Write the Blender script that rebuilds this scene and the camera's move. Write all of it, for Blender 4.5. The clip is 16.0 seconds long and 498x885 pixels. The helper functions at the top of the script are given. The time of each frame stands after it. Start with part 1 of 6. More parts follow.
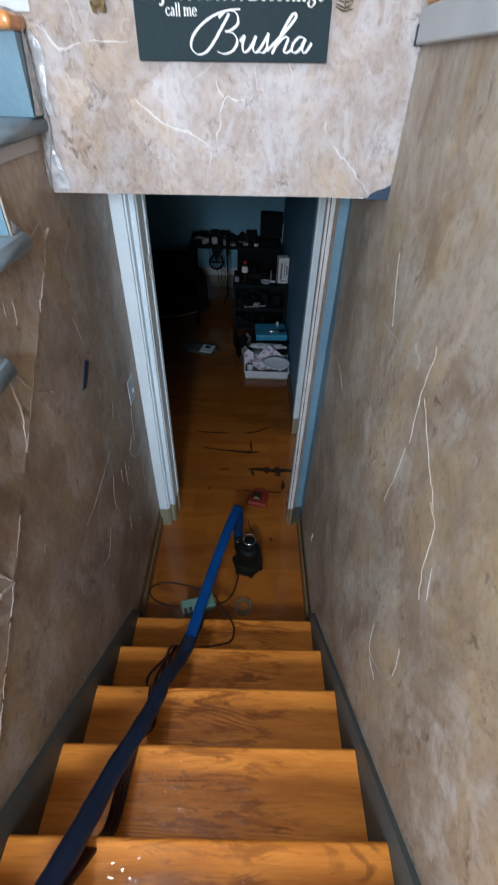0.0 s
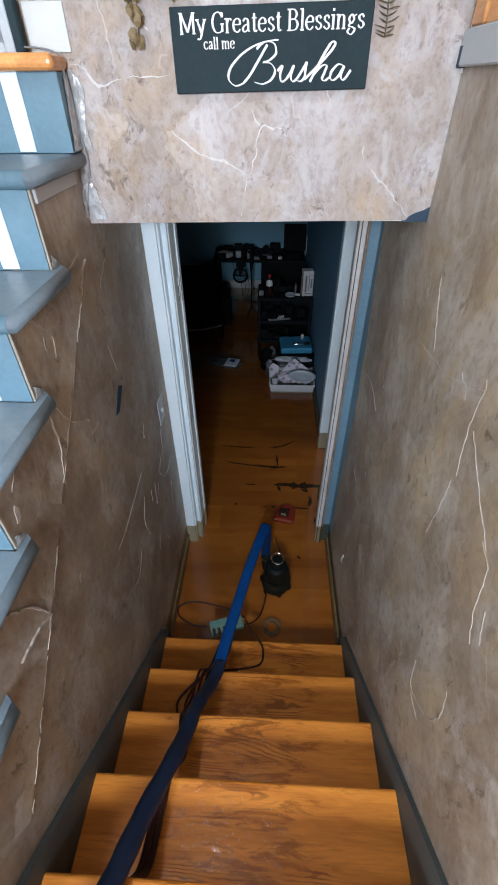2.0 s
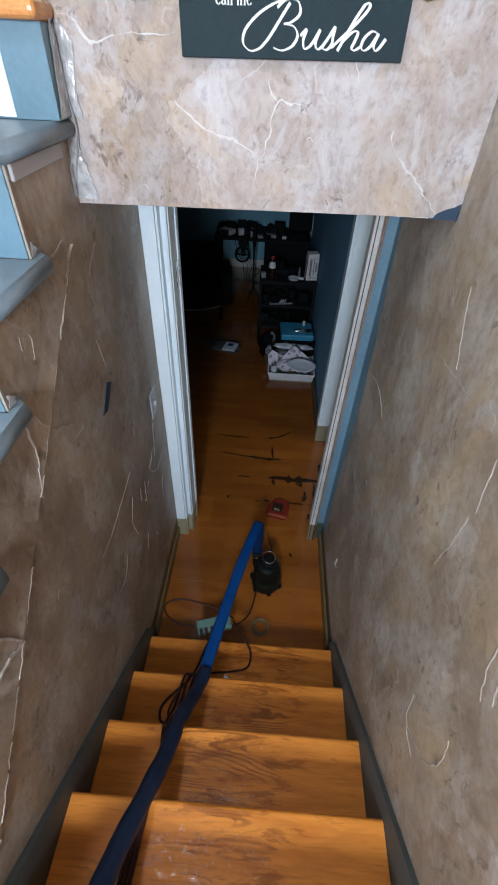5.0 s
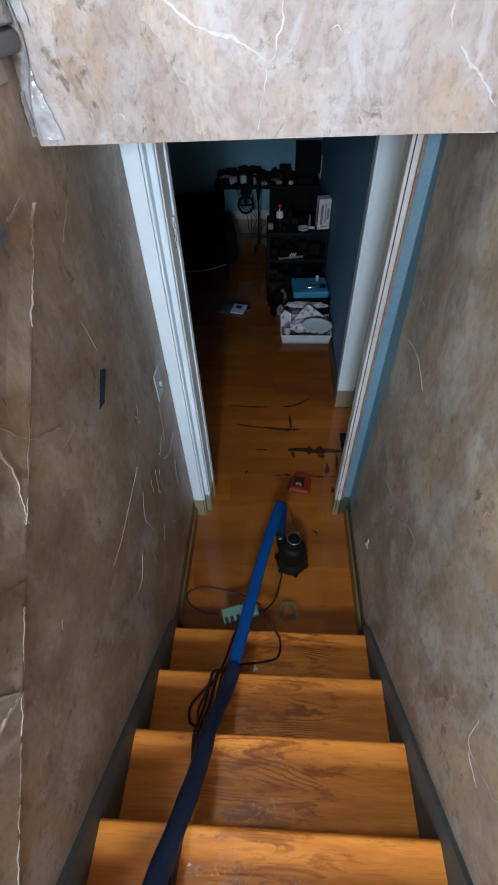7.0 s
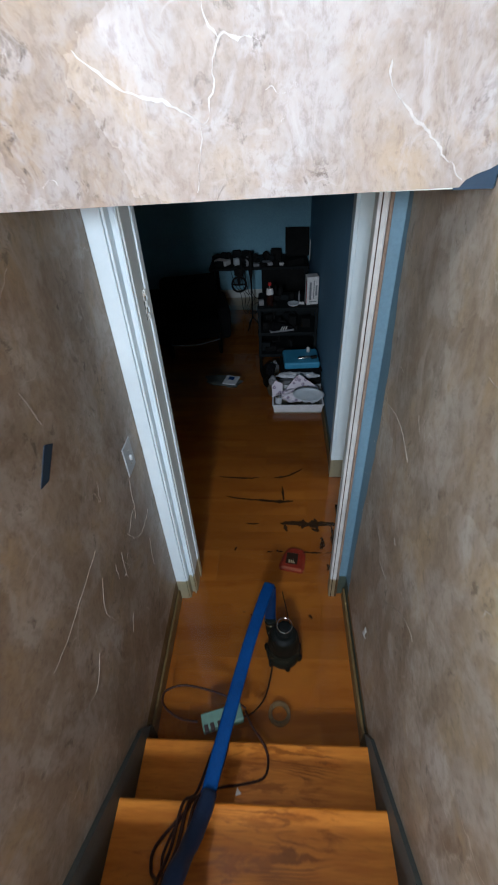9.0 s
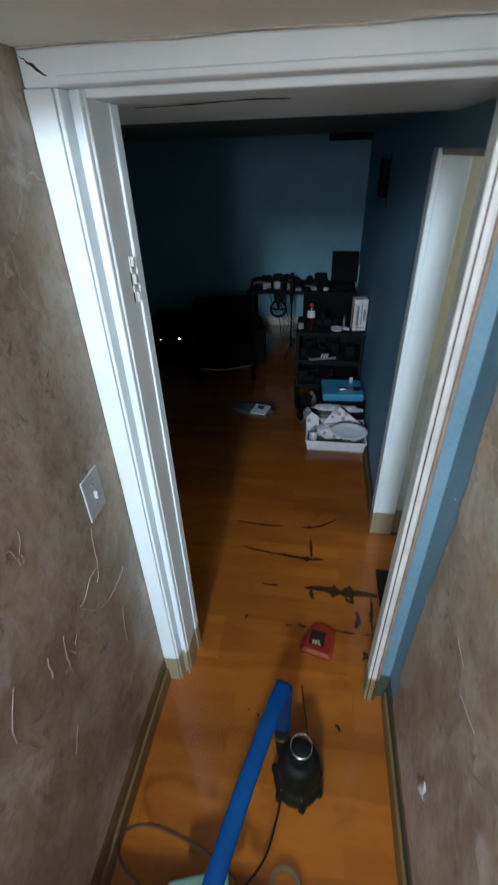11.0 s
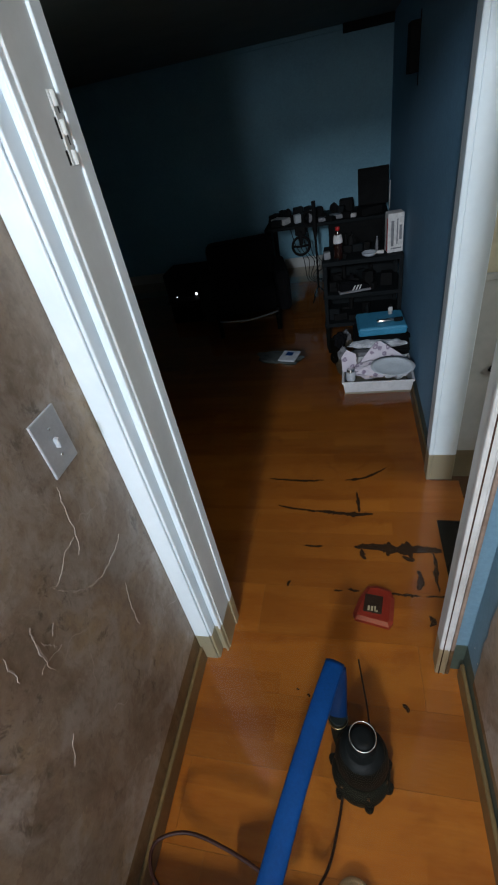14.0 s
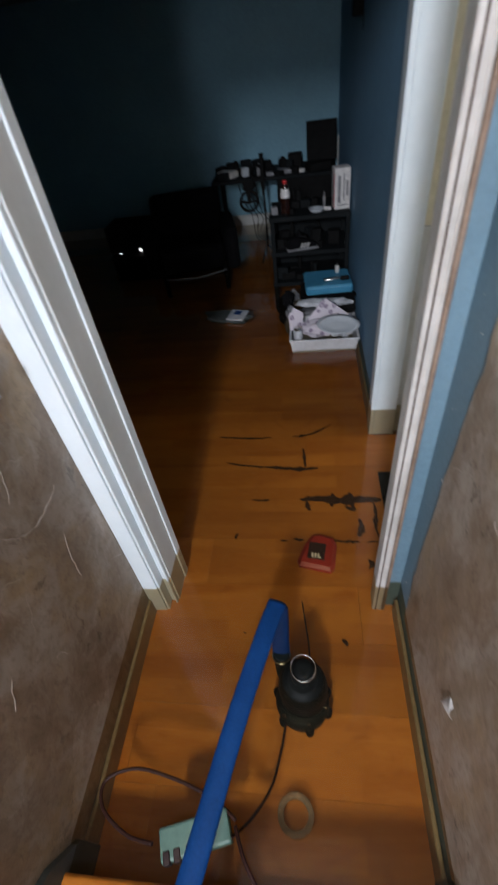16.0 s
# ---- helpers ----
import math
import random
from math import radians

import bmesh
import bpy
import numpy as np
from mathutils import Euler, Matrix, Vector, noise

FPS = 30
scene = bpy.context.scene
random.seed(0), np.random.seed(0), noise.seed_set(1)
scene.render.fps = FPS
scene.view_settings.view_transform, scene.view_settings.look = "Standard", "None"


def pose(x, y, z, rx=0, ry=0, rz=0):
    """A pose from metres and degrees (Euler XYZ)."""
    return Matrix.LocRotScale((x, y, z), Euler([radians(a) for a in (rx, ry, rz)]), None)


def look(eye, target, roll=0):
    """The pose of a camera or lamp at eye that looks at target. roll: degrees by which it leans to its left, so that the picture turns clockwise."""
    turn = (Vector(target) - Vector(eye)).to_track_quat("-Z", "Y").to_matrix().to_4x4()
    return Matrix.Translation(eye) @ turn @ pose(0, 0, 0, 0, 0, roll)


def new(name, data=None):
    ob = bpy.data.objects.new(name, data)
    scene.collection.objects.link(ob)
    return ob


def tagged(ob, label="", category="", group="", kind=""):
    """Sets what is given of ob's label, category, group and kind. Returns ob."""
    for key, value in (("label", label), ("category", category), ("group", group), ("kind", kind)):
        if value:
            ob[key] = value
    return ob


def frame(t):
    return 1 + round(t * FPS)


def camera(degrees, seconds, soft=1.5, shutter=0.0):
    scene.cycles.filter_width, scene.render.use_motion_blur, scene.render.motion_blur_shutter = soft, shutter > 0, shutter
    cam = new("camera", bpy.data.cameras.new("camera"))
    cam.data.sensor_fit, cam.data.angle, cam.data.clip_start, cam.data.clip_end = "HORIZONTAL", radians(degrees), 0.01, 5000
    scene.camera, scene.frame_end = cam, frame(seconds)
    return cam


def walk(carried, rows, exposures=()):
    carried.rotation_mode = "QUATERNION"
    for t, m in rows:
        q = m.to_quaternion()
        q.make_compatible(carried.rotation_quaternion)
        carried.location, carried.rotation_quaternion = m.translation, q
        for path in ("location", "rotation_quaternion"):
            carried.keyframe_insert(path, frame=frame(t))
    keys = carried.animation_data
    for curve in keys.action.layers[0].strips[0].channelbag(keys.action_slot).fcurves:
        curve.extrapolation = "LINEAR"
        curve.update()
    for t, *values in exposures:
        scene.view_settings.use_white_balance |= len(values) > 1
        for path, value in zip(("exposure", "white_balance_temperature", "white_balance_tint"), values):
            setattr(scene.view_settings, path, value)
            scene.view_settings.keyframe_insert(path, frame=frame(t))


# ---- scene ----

# camera and walk
cam = camera(59.9, 16.0, soft=1.9, shutter=0.5)
PATH = [
    (0, (0.076, -0.053, 2.283), (0.093, 1.459, 0.974), 2.0),
    (0.5, (0.051, -0.035, 2.312), (0.035, 1.518, 1.052), 1.6),
    (1, (0.038, -0.025, 2.313), (0.002, 1.514, 1.036), 0.6),
    (1.5, (0.037, -0.014, 2.311), (-0.018, 1.522, 1.032), -0.1),
    (2, (0.036, -0.004, 2.31), (-0.045, 1.529, 1.028), -0.5),
    (2.5, (0.041, 0.003, 2.314), (-0.061, 1.544, 1.043), -0.9),
    (3, (0.041, 0.011, 2.313), (-0.078, 1.544, 1.033), -0.7),
    (3.5, (0.044, 0.025, 2.318), (-0.051, 1.562, 1.042), 0.7),
    (4, (0.033, 0.018, 2.324), (-0.016, 1.548, 1.038), 3.1),
    (6.5, (-0.003, 0.335, 2.256), (-0.087, 1.687, 0.784), -0.6),
    (7, (-0.012, 0.32, 2.237), (-0.115, 1.657, 0.753), -2.2),
    (7.5, (-0.012, 0.323, 2.242), (-0.106, 1.68, 0.776), -2.3),
    (8, (0.02, 0.3, 2.245), (-0.062, 1.731, 0.85), -1.9),
    (10.5, (0.114, 0.76, 1.91), (-0.128, 2.376, 0.756), -4.9),
    (11, (0.084, 0.828, 1.866), (-0.198, 2.463, 0.751), -1.9),
    (11.5, (0.066, 0.96, 1.872), (-0.247, 2.787, 1.122), 4.6),
    (12, (0.068, 1.07, 1.782), (-0.302, 2.754, 0.768), 2.3),
    (12.5, (0.096, 1.063, 1.657), (-0.24, 2.618, 0.445), -0.8),
    (13, (0.087, 1.022, 1.591), (-0.327, 2.462, 0.266), -5.3),
    (13.5, (0.088, 1.023, 1.595), (-0.371, 2.493, 0.319), -9.6),
    (14, (0.105, 1.027, 1.599), (-0.364, 2.547, 0.386), -11.6),
    (14.5, (0.107, 1.04, 1.601), (-0.328, 2.587, 0.411), -10.5),
    (15, (0.113, 1.04, 1.608), (-0.262, 2.633, 0.46), -6.3),
    (15.5, (0.105, 1.022, 1.595), (-0.268, 2.564, 0.377), -6.6),
    (16, (0.144, 0.997, 1.55), (-0.127, 2.449, 0.201), -8.4),
]
EXPO = [(0.0, 0.12, 6050, 12), (1.0, 0.13, 6200, 13), (4.0, 0.13, 6200, 14), (6.5, 0.26, 6000, 12), (8.0, 0.27, 6250, 13), (10.5, 0.86, 6150, 8), (11.5, 1.00, 6350, 10), (12.5, 0.82, 6900, 20), (14.0, 0.90, 6500, 13), (15.5, 0.91, 6550, 15), (16.0, 0.95, 6850, 19)]
walk(cam, [(t, look(eye, target, roll)) for t, eye, target, roll in PATH], EXPO)

# fitted plan, in metres: z 0 is the basement floor
XL, XR = -0.455, 0.445          # stairwell side walls
BULK_Y, BULK_Z = 1.262, 2.03    # front and underside of the wall over the stairs
DOOR_Y0, DOOR_Y1 = 1.78, 1.90   # wall with the basement door
JL, JR, DOOR_TOP = -0.362, 0.362, 1.955
ROOM_XR, ROOM_XL, ROOM_Y = 0.475, -2.6, 5.85
ROOM_Z = 1.99
WATER = 0.162
SIDE_Y0, SIDE_Y1, SIDE_TOP = 1.83, 2.73, 1.86
LANDING_Z, LANDING_Y = 1.165, -0.125
UP_Z = 2.360                    # kitchen floor
XU = -1.36                      # far wall of the upper flight
TOP = 3.75

# ---------------------------------------------------------------- light
world = bpy.data.worlds.new("daylight")
world.use_nodes = True
scene.world = world
sky = world.node_tree.nodes.new("ShaderNodeTexSky")
sky.sky_type, sky.sun_disc, sky.sun_elevation, sky.sun_rotation = "NISHITA", False, radians(35), radians(200)
world.node_tree.links.new(sky.outputs[0], world.node_tree.nodes["Background"].inputs[0])
world.node_tree.nodes["Background"].inputs[1].default_value = 0.1


def area(name, m, w, h, watts, colour):
    lamp = bpy.data.lights.new(name, "AREA")
    lamp.shape, lamp.size, lamp.size_y, lamp.energy, lamp.color = "RECTANGLE", w, h, watts, colour
    ob = new(name, lamp)
    ob.matrix_world = m
    return ob


# daylight in the two panes of the back door on the landing
area("door_daylight", look((-0.24, -1.40, 2.60), (-0.20, 1.2, 1.45)), 0.26, 0.40, 66.0, (0.78, 0.90, 1.0))
area("door_daylight_low", look((0.02, -1.40, 1.95), (-0.25, 1.2, 1.75)), 0.22, 0.42, 12.0, (0.80, 0.91, 1.0))
# added lamp before the solid wall left of the back door; no glazing there
area("window_daylight", look((-0.60, -1.39, 2.45), (0.0, 0.9, 0.9)), 0.16, 0.60, 4.0, (0.84, 0.93, 1.0))
# added fill lamp under the closed ceiling; no daylight opening is there
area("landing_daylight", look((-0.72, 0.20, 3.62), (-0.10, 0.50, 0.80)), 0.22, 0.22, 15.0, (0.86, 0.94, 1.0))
# added lamp that brightens the side room and soffit; no window is built
area("side_room_daylight", look((2.17, 2.25, 1.45), (0.6, 2.3, 1.3)), 0.5, 0.6, 6.0, (0.9, 0.96, 1.0))


# ---------------------------------------------------------------- materials
def material(name, build):
    m = bpy.data.materials.new(name)
    m.use_nodes = True
    nt = m.node_tree
    build(nt, nt.nodes["Principled BSDF"])
    return m


def node(nt, kind, ins=None, operation="", feature="", blend_type=""):
    n = nt.nodes.new(kind)
    if operation:
        n.operation = operation
    if feature:
        n.feature = feature
    if blend_type:
        n.data_type, n.blend_type = "RGBA", blend_type
    for k, v in (ins or {}).items():
        if hasattr(v, "is_output"):
            nt.links.new(v, n.inputs[k])
        else:
            n.inputs[k].default_value = v
    return n


def coords(nt, scale=(1, 1, 1)):
    t = node(nt, "ShaderNodeTexCoord")
    return node(nt, "ShaderNodeMapping", {"Vector": t.outputs["Object"], "Scale": scale}).outputs[0]


def noise_of(nt, vec, scale, detail=4.0, rough=0.55, warp=0.0):
    return node(nt, "ShaderNodeTexNoise", {"Vector": vec, "Scale": scale, "Detail": detail, "Roughness": rough, "Distortion": warp}).outputs["Fac"]


def ramp(nt, fac, stops):
    n = node(nt, "ShaderNodeValToRGB", {"Fac": fac})
    e = n.color_ramp.elements
    while len(e) < len(stops):
        e.new(0.5)
    for el, (p, c) in zip(e, stops):
        el.position = p
        el.color = (*c, 1) if len(c) == 3 else c
    return n.outputs[0]


def mix(nt, fac, a, b, mode="MIX"):
    n = node(nt, "ShaderNodeMix", blend_type=mode)
    for sock, v in ((n.inputs["Factor"], fac), (n.inputs["A"], a), (n.inputs["B"], b)):
        if hasattr(v, "is_output"):
            nt.links.new(v, sock)
        elif isinstance(v, (int, float)):
            sock.default_value = v
        else:
            sock.default_value = (*v, 1)
    return n.outputs["Result"]


def bump(nt, p, height, strength, dist=0.002):
    n = node(nt, "ShaderNodeBump", {"Height": height, "Strength": strength, "Distance": dist})
    nt.links.new(n.outputs[0], p.inputs["Normal"])


def setp(nt, p, **ins):
    for k, v in ins.items():
        k = k.replace("_", " ").title().replace("Ior", "IOR")
        if hasattr(v, "is_output"):
            nt.links.new(v, p.inputs[k])
        elif isinstance(v, (int, float)):
            p.inputs[k].default_value = v
        else:
            p.inputs[k].default_value = (*v, 1)


def worn(name, a, b, rough=0.5, scale=6.0, grain=60.0, bumpy=0.15, metallic=0.0, rough2=None, mottle=0.25, gloss=0.5):
    """A surface of two close colours with stains and fine grain."""
    def build(nt, p):
        v = coords(nt)
        big = noise_of(nt, v, scale, 5, 0.6, 0.4)
        fine = noise_of(nt, v, grain, 3, 0.6)
        c = ramp(nt, big, [(0.32, a), (0.68, b)])
        c = mix(nt, mottle, c, ramp(nt, fine, [(0.3, tuple(x * 0.7 for x in a)), (0.7, tuple(min(1, x * 1.15) for x in b))]))
        r = node(nt, "ShaderNodeMapRange", {"Value": big, "To Min": rough, "To Max": rough2 if rough2 else min(1, rough + 0.15)}).outputs[0]
        setp(nt, p, base_color=c, roughness=r, metallic=metallic)
        p.inputs["Specular IOR Level"].default_value = gloss
        bump(nt, p, fine, bumpy)
    return material(name, build)


def paper(name, stretch, tones, speckle, sheen, bold):
    """Stone-print wallpaper: broad clouds, feathered strokes, dark flecks and thin pale veins on slightly crumpled sheets."""
    def build(nt, p):
        raw = coords(nt)
        drift = node(nt, "ShaderNodeTexNoise", {"Vector": raw, "Scale": 3.0, "Detail": 4.0, "Roughness": 0.6}).outputs["Color"]
        v = node(nt, "ShaderNodeMapping", {"Vector": mix(nt, 0.10, raw, drift, "ADD"), "Scale": stretch}).outputs[0]
        cloud = noise_of(nt, v, 3.4, 5, 0.60, 0.4)
        stroke = noise_of(nt, v, 8.5, 6, 0.62, 0.9)
        cool = noise_of(nt, node(nt, "ShaderNodeMapping", {"Vector": v, "Location": (3.1, 7.7, 1.3)}).outputs[0], 4.6, 5, 0.62, 0.6)
        grain = noise_of(nt, v, 36.0, 5, 0.72, 0.15)
        fleck = noise_of(nt, v, 17.0, 6, 0.72, 0.5)
        c = ramp(nt, cloud, [(0.34, tones[1]), (0.50, tones[2]), (0.64, tones[4])])
        c = mix(nt, ramp(nt, cool, [(0.48, (0, 0, 0)), (0.60, (0.75, 0.75, 0.75))]), c, tuple(0.90 * t for t in tones[3]))
        c = mix(nt, ramp(nt, stroke, [(0.34, (bold, bold, bold)), (0.48, (0, 0, 0))]), c, tones[1])
        c = mix(nt, ramp(nt, stroke, [(0.52, (0, 0, 0)), (0.66, (bold, bold, bold))]), c, tones[3])
        c = mix(nt, ramp(nt, grain, [(0.36, (0.36, 0.36, 0.36)), (0.50, (0, 0, 0))]), c, tones[0])
        c = mix(nt, ramp(nt, grain, [(0.54, (0, 0, 0)), (0.70, (0.28, 0.28, 0.28))]), c, tones[3])
        near = ramp(nt, noise_of(nt, raw, 5.0, 3, 0.6), [(0.46, (0, 0, 0)), (0.60, (1, 1, 1))])
        dark = mix(nt, 1.0, ramp(nt, fleck, [(0.56, (0, 0, 0)), (0.64, (speckle, speckle, speckle))]), near, "MULTIPLY")
        c = mix(nt, dark, c, tuple(x * 0.55 for x in tones[0]))
        torn = mix(nt, 0.16, raw, node(nt, "ShaderNodeTexNoise", {"Vector": raw, "Scale": 6.0, "Detail": 6.0, "Roughness": 0.65}).outputs["Color"], "ADD")
        piece = node(nt, "ShaderNodeSeparateColor", {0: node(nt, "ShaderNodeTexVoronoi", {"Vector": torn, "Scale": 5.2}).outputs["Color"]}).outputs[0]
        c = mix(nt, 1.0, c, ramp(nt, piece, [(0.10, (0.88, 0.86, 0.84)), (0.36, (0.97, 0.96, 0.95)), (0.62, (1.03, 1.03, 1.02)), (0.90, (1.14, 1.17, 1.20))]), "MULTIPLY")
        warp = mix(nt, 0.22, raw, node(nt, "ShaderNodeTexNoise", {"Vector": raw, "Scale": 5.0, "Detail": 4.0}).outputs["Color"], "ADD")
        cell = node(nt, "ShaderNodeTexVoronoi", {"Vector": warp, "Scale": 3.6}, feature="DISTANCE_TO_EDGE").outputs["Distance"]
        line = ramp(nt, cell, [(0.0, (1, 1, 1)), (0.007, (0, 0, 0))])
        gate = ramp(nt, noise_of(nt, raw, 4.5, 2, 0.5), [(0.55, (0, 0, 0)), (0.66, (1, 1, 1))])
        veins = mix(nt, 0.5, (0, 0, 0), mix(nt, 1.0, line, gate, "MULTIPLY"))
        c = mix(nt, veins, c, tuple(min(0.7, 1.35 * t) for t in tones[3]))
        setp(nt, p, base_color=c, roughness=node(nt, "ShaderNodeMapRange", {"Value": stroke, "To Min": sheen, "To Max": sheen + 0.22}).outputs[0])
        fold = noise_of(nt, node(nt, "ShaderNodeMapping", {"Vector": raw, "Scale": (9.0, 9.0, 3.0)}).outputs[0], 1.0, 4, 0.5, 0.8)
        bump(nt, p, mix(nt, 0.2, fold, grain), 0.22, 0.012)
    return material(name, build)


def wood(name, dark, pale, axis=0, rough=0.35, rings=9.0, blotch=(0.12, 0.045, 0.012), wet=0.0, strips=None):
    """Flat-sawn boards: long grain along one axis, cathedral figure and stains."""
    def build(nt, p):
        s = [11.0, 11.0, 11.0]
        s[axis] = 1.3
        info = node(nt, "ShaderNodeObjectInfo")
        t = node(nt, "ShaderNodeTexCoord")
        shift = node(nt, "ShaderNodeVectorMath", {0: info.outputs["Random"], 1: (3.7, 5.3, 7.1)}, operation="MULTIPLY").outputs[0]
        moved = node(nt, "ShaderNodeVectorMath", {0: t.outputs["Object"], 1: shift}, operation="ADD").outputs[0]
        v = node(nt, "ShaderNodeMapping", {"Vector": moved, "Scale": s}).outputs[0]
        figure = node(nt, "ShaderNodeTexNoise", {"Vector": v, "Scale": 0.55, "Detail": 2.0, "Distortion": 0.6}).outputs["Fac"]
        wave = node(nt, "ShaderNodeMath", {0: figure, 1: rings * 6.0}, operation="MULTIPLY").outputs[0]
        ring = node(nt, "ShaderNodeMath", {0: wave}, operation="SINE").outputs[0]
        ring = node(nt, "ShaderNodeMapRange", {"Value": ring, "From Min": -1.0, "From Max": 1.0}).outputs[0]
        pores = noise_of(nt, v, 14.0, 4, 0.7)
        c = ramp(nt, ring, [(0.1, dark), (0.75, pale)])
        c = mix(nt, 0.45, c, ramp(nt, pores, [(0.35, dark), (0.6, pale)]))
        tone = ramp(nt, info.outputs["Random"], [(0.0, (0.82, 0.80, 0.78)), (1.0, (1.1, 1.08, 1.05))])
        c = mix(nt, 1.0, c, tone, "MULTIPLY")
        if strips:
            at = node(nt, "ShaderNodeMapping", {"Vector": t.outputs["Object"], "Location": (0.0, -strips[2], 0.0)}).outputs[0]
            b = node(nt, "ShaderNodeTexBrick", {"Vector": at, "Scale": 1.0, "Brick Width": strips[0], "Row Height": strips[1], "Mortar Size": 0.0, "Color1": (0.90, 0.87, 0.84, 1), "Color2": (1.14, 1.18, 1.26, 1), "Mortar": (0.74, 0.68, 0.62, 1)})
            b.offset, b.offset_frequency = 0.37, 2
            c = mix(nt, 1.0, c, b.outputs["Color"], "MULTIPLY")
        stain = noise_of(nt, moved, 7.0, 5, 0.65, 1.0)
        c = mix(nt, ramp(nt, stain, [(0.56, (0, 0, 0)), (0.74, (0.55, 0.55, 0.55))]), c, blotch)
        r = node(nt, "ShaderNodeMapRange", {"Value": stain, "From Min": 0.4, "From Max": 0.7, "To Min": rough, "To Max": max(0.08, rough - wet)}).outputs[0]
        setp(nt, p, base_color=c, roughness=r)
        bump(nt, p, pores, 0.12, 0.0015)
    return material(name, build)


def oak(name):
    """Varnished oak treads: fine pores, bold cathedral figure where the varnish has worn through, wet stains."""
    def build(nt, p):
        info = node(nt, "ShaderNodeObjectInfo")
        t = node(nt, "ShaderNodeTexCoord")
        shift = node(nt, "ShaderNodeVectorMath", {0: info.outputs["Random"], 1: (13.7, 5.3, 7.1)}, operation="MULTIPLY").outputs[0]
        moved = node(nt, "ShaderNodeVectorMath", {0: t.outputs["Object"], 1: shift}, operation="ADD").outputs[0]
        v = node(nt, "ShaderNodeMapping", {"Vector": moved, "Scale": (1.2, 9.0, 9.0)}).outputs[0]
        figure = node(nt, "ShaderNodeTexNoise", {"Vector": v, "Scale": 0.75, "Detail": 1.0, "Distortion": 0.3}).outputs["Fac"]
        jag = noise_of(nt, node(nt, "ShaderNodeMapping", {"Vector": moved, "Scale": (34.0, 22.0, 22.0)}).outputs[0], 1.0, 3, 0.6)
        wave = node(nt, "ShaderNodeMath", {0: figure, 1: 200.0}, operation="MULTIPLY").outputs[0]
        wave = node(nt, "ShaderNodeMath", {0: jag, 1: 5.0, 2: wave}, operation="MULTIPLY_ADD").outputs[0]
        ring = node(nt, "ShaderNodeMath", {0: wave}, operation="SINE").outputs[0]
        line = ramp(nt, node(nt, "ShaderNodeMapRange", {"Value": ring, "From Min": -1.0, "From Max": 1.0}).outputs[0], [(0.10, (1, 1, 1)), (0.46, (0, 0, 0))])
        x = node(nt, "ShaderNodeSeparateXYZ", {0: t.outputs["Object"]}).outputs[0]
        walked = node(nt, "ShaderNodeMapRange", {"Value": node(nt, "ShaderNodeMath", {0: node(nt, "ShaderNodeMath", {0: x, 1: -0.03}, operation="ADD").outputs[0]}, operation="ABSOLUTE").outputs[0], "From Min": 0.10, "From Max": 0.30, "To Min": 0.075, "To Max": -0.05}).outputs[0]
        patch = noise_of(nt, node(nt, "ShaderNodeMapping", {"Vector": moved, "Scale": (3.2, 6.5, 6.5)}).outputs[0], 1.0, 3, 0.6)
        worn_at = ramp(nt, node(nt, "ShaderNodeMath", {0: patch, 1: walked}, operation="ADD").outputs[0], [(0.55, (0.05, 0.05, 0.05)), (0.66, (0.75, 0.75, 0.75))])
        pores = noise_of(nt, node(nt, "ShaderNodeMapping", {"Vector": moved, "Scale": (9.0, 190.0, 190.0)}).outputs[0], 1.0, 3, 0.65)
        band = noise_of(nt, v, 3.4, 3, 0.6)
        c = ramp(nt, band, [(0.3, (0.45, 0.138, 0.014)), (0.7, (0.68, 0.245, 0.034))])
        c = mix(nt, ramp(nt, pores, [(0.30, (0.40, 0.40, 0.40)), (0.47, (0, 0, 0))]), c, (0.24, 0.074, 0.011))
        c = mix(nt, mix(nt, 1.0, line, worn_at, "MULTIPLY"), c, (0.17, 0.048, 0.007))
        tone = ramp(nt, info.outputs["Random"], [(0.0, (0.85, 0.83, 0.80)), (1.0, (1.1, 1.1, 1.1))])
        c = mix(nt, 1.0, c, tone, "MULTIPLY")
        stain = node(nt, "ShaderNodeMath", {0: noise_of(nt, node(nt, "ShaderNodeMapping", {"Vector": moved, "Scale": (0.42, 1.9, 1.9)}).outputs[0], 15.0, 6, 0.68, 0.6), 1: walked}, operation="ADD").outputs[0]
        c = mix(nt, ramp(nt, stain, [(0.572, (0, 0, 0)), (0.645, (0.60, 0.60, 0.60))]), c, (0.20, 0.052, 0.006))
        r = node(nt, "ShaderNodeMapRange", {"Value": stain, "From Min": 0.50, "From Max": 0.66, "To Min": 0.52, "To Max": 0.30}).outputs[0]
        setp(nt, p, base_color=c, roughness=r)
        p.inputs["Specular IOR Level"].default_value = 0.25
        bump(nt, p, mix(nt, 0.5, pores, stain), 0.25, 0.002)
    return material(name, build)


def plain(name, colour, rough=0.5, metallic=0.0):
    return worn(name, tuple(x * 0.88 for x in colour), colour, rough, 9.0, 90.0, 0.05, metallic)


